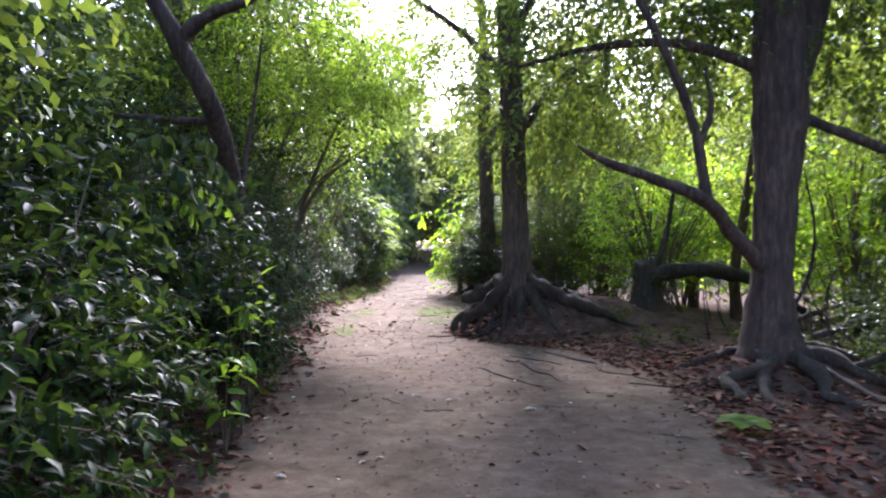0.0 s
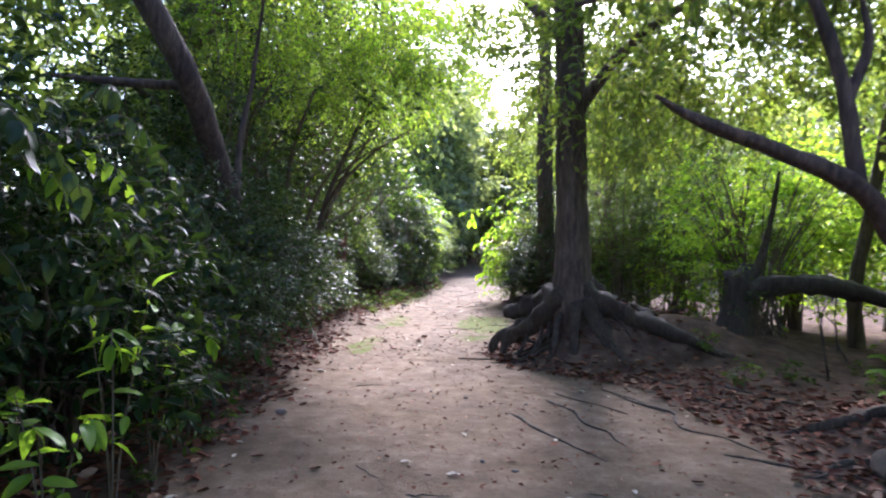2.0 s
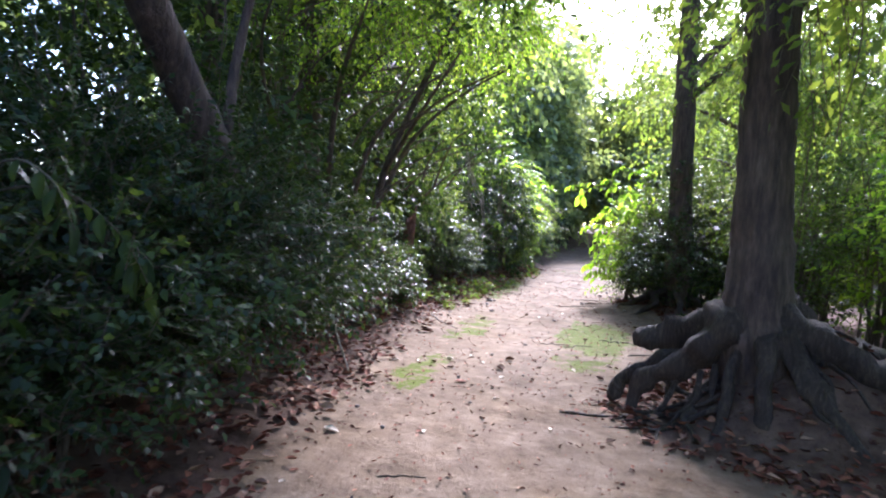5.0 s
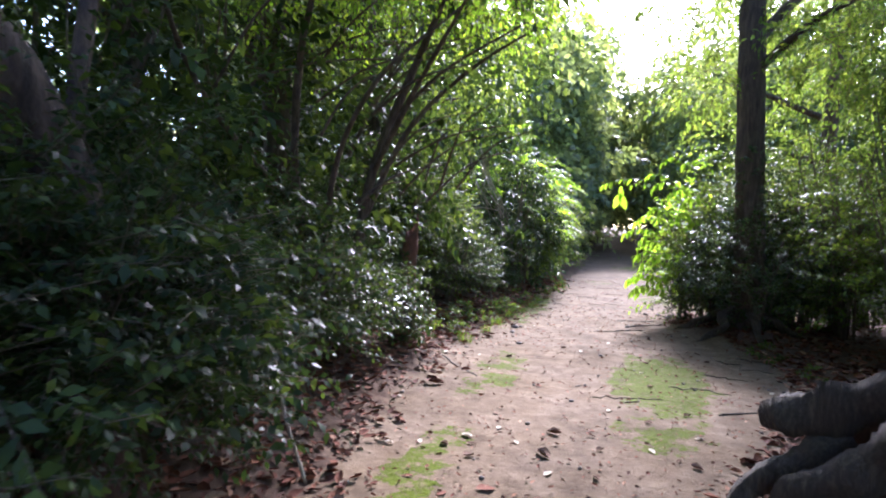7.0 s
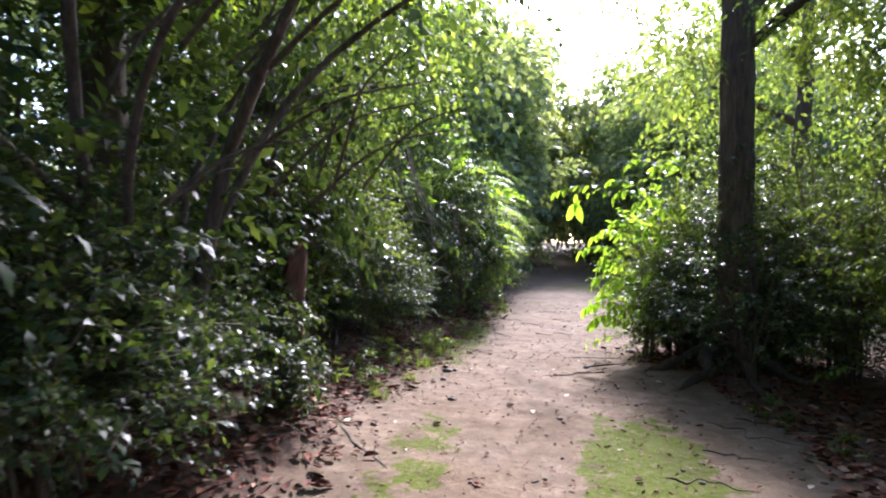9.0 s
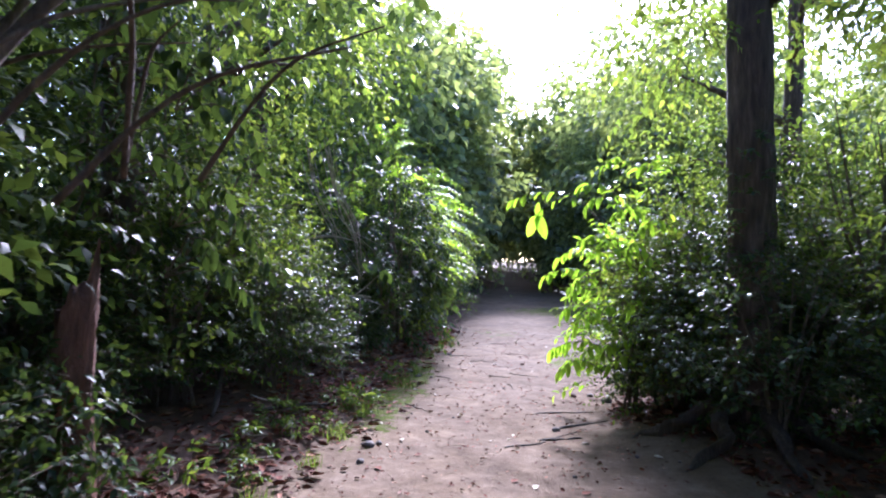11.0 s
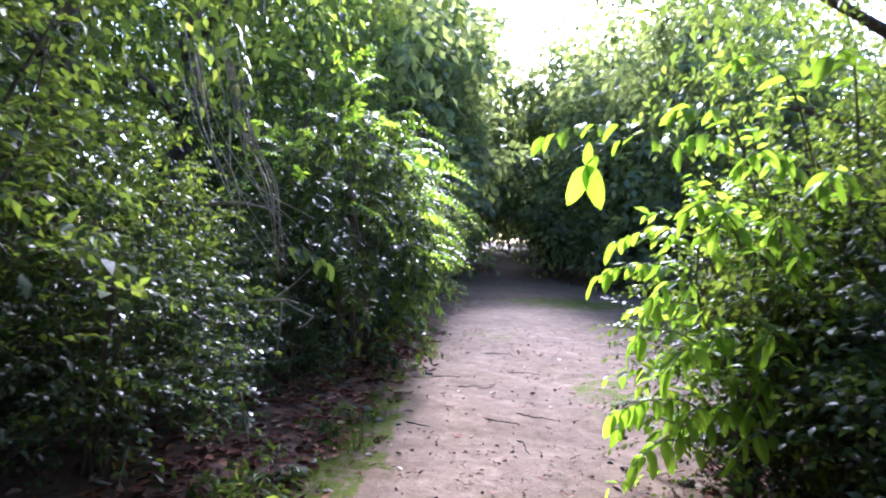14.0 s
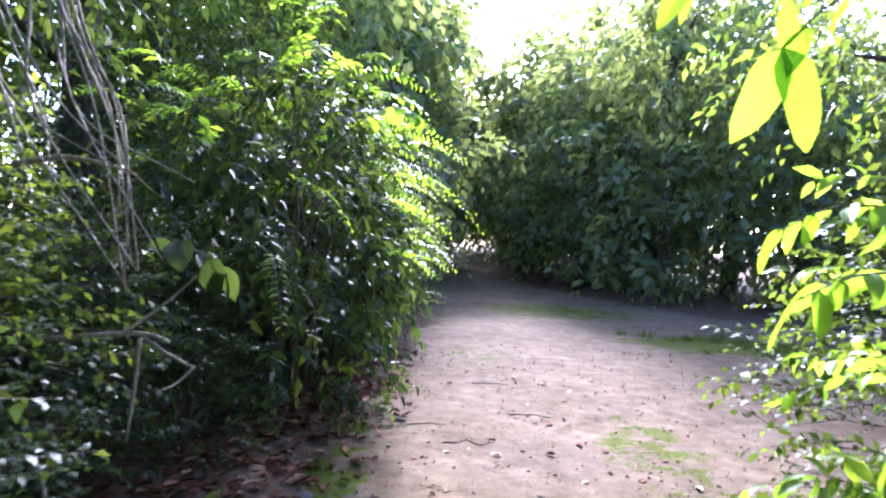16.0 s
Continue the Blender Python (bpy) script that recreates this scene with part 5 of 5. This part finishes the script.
# ---------------------------------------------------------------- surface roots, twigs and stones on the path
def surface_root(x0, y0, x1, y1, r, seed, label="dark surface root half sunk in the path", mat=ROOT, name="root", cat="root", lift=0.4):
    rng = np.random.default_rng(seed)
    rows = []
    for i in range(9):
        u = i / 8
        w = rng.normal(0, 0.018 if r > 0.01 else 0.14) * math.hypot(x1 - x0, y1 - y0) * math.sin(math.pi * u)
        x, y = x0 + (x1 - x0) * u - (y1 - y0) * w, y0 + (y1 - y0) * u + (x1 - x0) * w
        rr = r * (1 - 0.55 * u)
        rows.append((x, y, ground_z(x, y) + lift * rr * (1 if 0 < i < 8 else -1) - (0.5 * rr * rng.uniform() if r > 0.01 else 0), rr * rng.uniform(0.75, 1.3)))
    return stick(rows, label, mat, name=name, category=cat)


for i, (x0, y0, x1, y1, r) in enumerate(((0.44, 7.75, 1.12, 6.6, 0.028), (0.78, 8.32, 1.36, 6.95, 0.026), (0.9, 8.6, 1.5, 7.9, 0.02), (1.5, 8.65, 2.35, 6.9, 0.03), (1.4, 8.9, 1.9, 8.0, 0.02), (2.2, 8.8, 2.9, 7.6, 0.03), (1.95, 9.6, 2.7, 8.6, 0.03), (2.6, 9.3, 3.4, 8.3, 0.03), (-0.25, 10.4, 0.6, 10.55, 0.03), (0.1, 10.15, 0.9, 10.4, 0.022), (2.0, 6.9, 2.8, 6.4, 0.025), 
                                        (0.0, 14.0, 0.6, 13.9, 0.012), (0.35, 13.1, 0.75, 13.3, 0.03), (0.4, 14.75, 0.85, 14.6, 0.014), (-0.4, 17.9, 0.2, 18.3, 0.03), (-0.9, 17.15, -0.1, 17.9, 0.018), (-0.6, 17.5, -0.15, 17.6, 0.03), (-0.6, 18.5, 0.1, 18.7, 0.02), (0.9, 15.8, 1.6, 15.5, 0.016), (0.6, 15.6, 1.3, 15.1, 0.013), (-2.5, 14.3, -1.9, 13.6, 0.022))):
    surface_root(x0, y0, x1, y1, 0.62 * r, 500 + i)
for i, (x0, y0, x1, y1) in enumerate(((-0.45, 13.25, -0.05, 13.5), (-0.75, 13.3, -0.3, 13.45), (-2.05, 18.6, -1.75, 18.3), (-0.9, 20.9, -0.5, 20.7), (-1.2, 20.6, -0.85, 20.5), (-1.55, 21.9, -1.1, 22.0), (-1.9, 22.3, -1.5, 22.4), (-0.95, 22.9, -0.5, 22.8), (-1.3, 24.0, -0.8, 24.1), (-0.9, 20.0, -0.8, 19.6), (-1.9, 20.3, -1.65, 20.2), (0.3, 11.0, 0.7, 10.6), (-0.6, 6.2, -0.4, 6.0), (-1.2, 8.6, -0.9, 8.7), (0.9, 6.0, 1.3, 5.9), (-0.2, 5.8, 0.1, 5.8), (1.7, 5.1, 2.0, 4.9))):
    surface_root(x0, y0, x1, y1, 0.0065, 540 + i, "short dark twig lying on the sand", TWIG, "twig", "twig", 0.9)


def stone(x, y, s, seed, label, mat):
    rng = np.random.default_rng(seed)
    bm = bmesh.new()
    bmesh.ops.create_icosphere(bm, subdivisions=2 if s > 0.03 else 1, radius=1)
    k = rng.normal(size=(4, 3))
    for v in bm.verts:
        d = v.co.normalized()
        f = 1 + 0.13 * sum(math.sin(2.2 * d.dot(Vector(row)) + i) for i, row in enumerate(k))
        v.co = Vector((d.x * s * f, d.y * s * 0.8 * f, d.z * s * 0.55 * f))
    me = bpy.data.meshes.new("stone")
    bm.to_mesh(me)
    bm.free()
    me.materials.append(mat)
    me.polygons.foreach_set("use_smooth", np.ones(len(me.polygons), dtype=bool))
    ob = new("stone", me)
    ob.location = (x, y, ground_z(x, y) + 0.2 * s)
    ob.rotation_euler = (0, 0, rng.uniform(0, 6))
    return tagged(ob, label, "stone")


STONE = litter_material("dark_stone", [(0.0, (0.07, 0.06, 0.055)), (1.0, (0.13, 0.11, 0.10))])
for i, (x, y, s) in enumerate(((-0.08, 19.45, 0.05), (0.13, 19.55, 0.045), (0.3, 19.3, 0.07), (-2.08, 16.95, 0.06), (-2.05, 16.5, 0.04), (-1.8, 15.6, 0.045), (-2.0, 17.0, 0.035), (-2.15, 20.3, 0.05), (-1.95, 20.2, 0.03), (-1.92, 22.4, 0.045), (-0.4, 17.85, 0.04), (0.05, 20.3, 0.04), (-2.35, 20.6, 0.06), (-2.45, 18.9, 0.07), (-0.72, 15.2, 0.03), (-1.56, 7.4, 0.06))):
    stone(x, y, s, 600 + i, "small dark clod of earth on the path", STONE)

# ---------------------------------------------------------------- small green plants at the edges
TUFT = [make_shrub(700 + i, 0.16, 0.16, 0.26, 14, 7, 0.10, 0.34, 0.16, LEAF_MID, "small bright seedling at the edge of the path", LEAF_8, stems=3, stem_r=0.004, low=0.1, name="seedling", category="plant", group="seedlings") for i in range(2)]
scatter(TUFT, [(-2.95, 16.3), (-3.1, 15.6), (-2.6, 17.9), (-2.75, 18.3), (-3.0, 17.0), (-2.55, 17.3), (-2.4, 18.1), (-2.55, 18.6), (-2.9, 17.5), (-2.5, 19.9), (-2.75, 15.8), (-2.7, 16.9), (1.5, 14.9), (1.2, 15.7), (1.7, 13.7), (3.0, 9.3), (3.6, 9.6), (4.3, 9.0), (4.6, 10.0), (2.9, 10.4), (-1.75, 5.6), (-1.9, 6.3), (-2.05, 7.1), (-1.8, 4.9), (4.9, 8.2), (5.3, 9.6), (4.4, 7.6), (0.9, 20.3), (1.3, 20.8)], 0.5, 1.05, 21)
BLADE = np.array([[-0.5, 0, 0], [0.5, 0, 0], [-0.35, 0.5, 0.02], [0.35, 0.5, 0.02], [0, 1, -0.18]]), [np.array([[2, 3, 4]]), np.array([[0, 1, 3, 2]])]


def grass_tuft(seed):
    rng = np.random.default_rng(seed)
    n = 45
    a = rng.uniform(0, 6.283, n)
    pos = np.stack([0.06 * rng.normal(size=n), 0.06 * rng.normal(size=n), np.zeros(n)], 1)
    d = np.stack([np.cos(a) * 0.5, np.sin(a) * 0.5, np.ones(n)], 1) + rng.normal(0, 0.2, (n, 3))
    ln = rng.uniform(0.08, 0.22, n)
    v, p = place_leaves(BLADE, pos, d, np.stack([np.cos(a), np.sin(a), np.zeros(n)], 1), ln, np.full(n, 0.008))
    ob = thing("grass_tuft", (0, 0, 0), "thin tuft of green grass on sand", "grass", "grass tufts")
    part_of("blade_mass", fast_mesh("blade_mass", v, p, LEAF_MID), ob)["kind"] = "stuff"
    return ob


_q = np.random.default_rng(71)
scatter([grass_tuft(1), grass_tuft(2), grass_tuft(3)], [(float(left_edge(y)) + _q.normal(0.1, 0.12), y) for y in np.arange(15.5, 25, 0.8)] + [(_q.uniform(1.5, 5.5), _q.uniform(26.8, 29.5)) for _ in range(24)], 0.7, 1.3, 22)
fern = thing("plant", (2.4, 5.05, ground_z(2.4, 5.05)), "pale green broad-leaved plant lying on the ground", "plant")
for i in range(6):
    lf = part_of("leaf", PALE_GREEN_MESH, fern)
    a = i * 1.05
    lf.matrix_basis = leaf_pose((0.02 * math.cos(a), 0.02 * math.sin(a), 0.1), (math.cos(a), math.sin(a), 0.25), (0, 0, 1), 0.2)
for i, (x, y) in enumerate(((4.6, 9.5), (4.2, 8.5), (5.2, 10.6))):
    copy_thing(fern, at(x, y, None, 60 * i, 1.1))

# ---------------------------------------------------------------- fallen leaves
CURL = np.array([[0, 0, 0.03], [-0.42, 0.3, 0.16], [-0.36, 0.7, 0.14], [0, 1, 0.10], [0.40, 0.68, 0.2], [0.42, 0.3, 0.1], [0, 0.3, 0.0], [0, 0.68, 0.01]]), LEAF_8[1]
LEAF_BITS = [fast_mesh("fallen_leaf", CURL[0] * np.array([w, 1, k]), CURL[1], m, True) for w, k, m in ((0.55, 1.0, PALE_LEAF), (0.6, 1.6, BROWN_LEAF), (0.45, 0.7, BROWN_LEAF), (0.7, 0.8, LITTER), (0.6, 1.2, PALE_LEAF))]


def fallen_leaf(x, y, s, k, turn):
    ob = new("fallen_leaf", LEAF_BITS[k])
    ob.matrix_basis = at(x, y, ground_z(x, y) + 0.004, turn, s)
    return tagged(ob, ("pale dry leaf lying on the sandy path", "curled brown dead leaf on the path", "narrow brown dead leaf on the path", "dull reddish dead leaf on the path", "pale curled dry leaf lying on sand")[k], "leaf", "fallen leaves")


_q = np.random.default_rng(88)
for x, y, s, k in ((-1.68, 9.15, 0.14, 0), (0.02, 6.18, 0.11, 0), (0.75, 5.86, 0.12, 0), (-1.0, 12.1, 0.14, 1), (-1.6, 11.8, 0.12, 0), (-0.9, 11.5, 0.15, 1), (0.1, 11.7, 0.1, 1), (-1.15, 10.9, 0.13, 3), (-1.9, 10.4, 0.14, 3), (1.05, 4.6, 0.14, 1)):
    fallen_leaf(x, y, s, k, _q.uniform(0, 360))
for _ in range(290):
    y = 3.6 + 21 * _q.uniform() ** 1.1
    l_, r_ = float(left_edge(y)), min(float(right_edge(y)), 3.0)
    u = _q.beta(0.7, 1.0)
    x = l_ - 0.1 + (r_ - l_ + 0.4) * u
    fallen_leaf(x, y, _q.uniform(0.045, 0.10), int(_q.choice(5, p=(0.16, 0.3, 0.25, 0.22, 0.07))), _q.uniform(0, 360))


def litter(seed, n, sampler, lo, hi, label):
    rng = np.random.default_rng(seed)
    xy = sampler(rng, n)
    z = ground_height(xy[:, 0], xy[:, 1]) + rng.uniform(0.002, 0.03, len(xy))
    a = rng.uniform(0, 6.283, len(xy))
    s = rng.uniform(lo, hi, len(xy))
    up = np.array([0, 0, 1.0]) + rng.normal(0, 0.35, (len(xy), 3))
    v, p = place_leaves(CURL, np.column_stack([xy, z]), np.stack([np.cos(a), np.sin(a), 0.15 * rng.normal(size=len(xy))], 1), up, s, s * 0.55)
    ob = new("leaf_litter", fast_mesh("leaf_litter", v, p, LITTER, False))
    return tagged(ob, label, "leaf litter", kind="stuff")


def left_band(rng, n):
    y = rng.uniform(2, 26, n)
    x = left_edge(y) + 0.3 * rng.uniform(-1.4, 1, n) + 0.25 * wobble(2 * y, y) - np.abs(rng.normal(0, 0.75, n))
    return np.stack([x, y], 1)


def right_band(rng, n):
    y = rng.uniform(3, 20, n)
    x = right_edge(y) - 0.15 + np.abs(rng.normal(0.5, 1.3, n))
    return np.stack([x, y], 1)


litter(91, 7500, left_band, 0.04, 0.13, "reddish-brown dead leaves along the thicket's foot")
def path_band(rng, n):
    y = rng.uniform(3, 27, n)
    r = np.minimum(right_edge(y), 4.0)
    x = left_edge(y) + (r - left_edge(y)) * rng.uniform(0, 1, n)
    return np.stack([x, y], 1)


litter(93, 5200, path_band, 0.014, 0.05, "tiny crumbs of dead leaf strewn over the sand")
for i in range(60):
    _q = np.random.default_rng(940 + i)
    y = _q.uniform(4.5, 24)
    u = _q.beta(0.5, 0.7)
    r_ = min(float(right_edge(y)), 2.6)
    x = float(left_edge(y)) + u * (r_ - float(left_edge(y)))
    stone(x, y, _q.uniform(0.012, 0.028), 940 + i, "small dark clod of earth on the path", STONE)
litter(92, 7500, right_band, 0.045, 0.12, "brown dead leaves strewn under the trees")
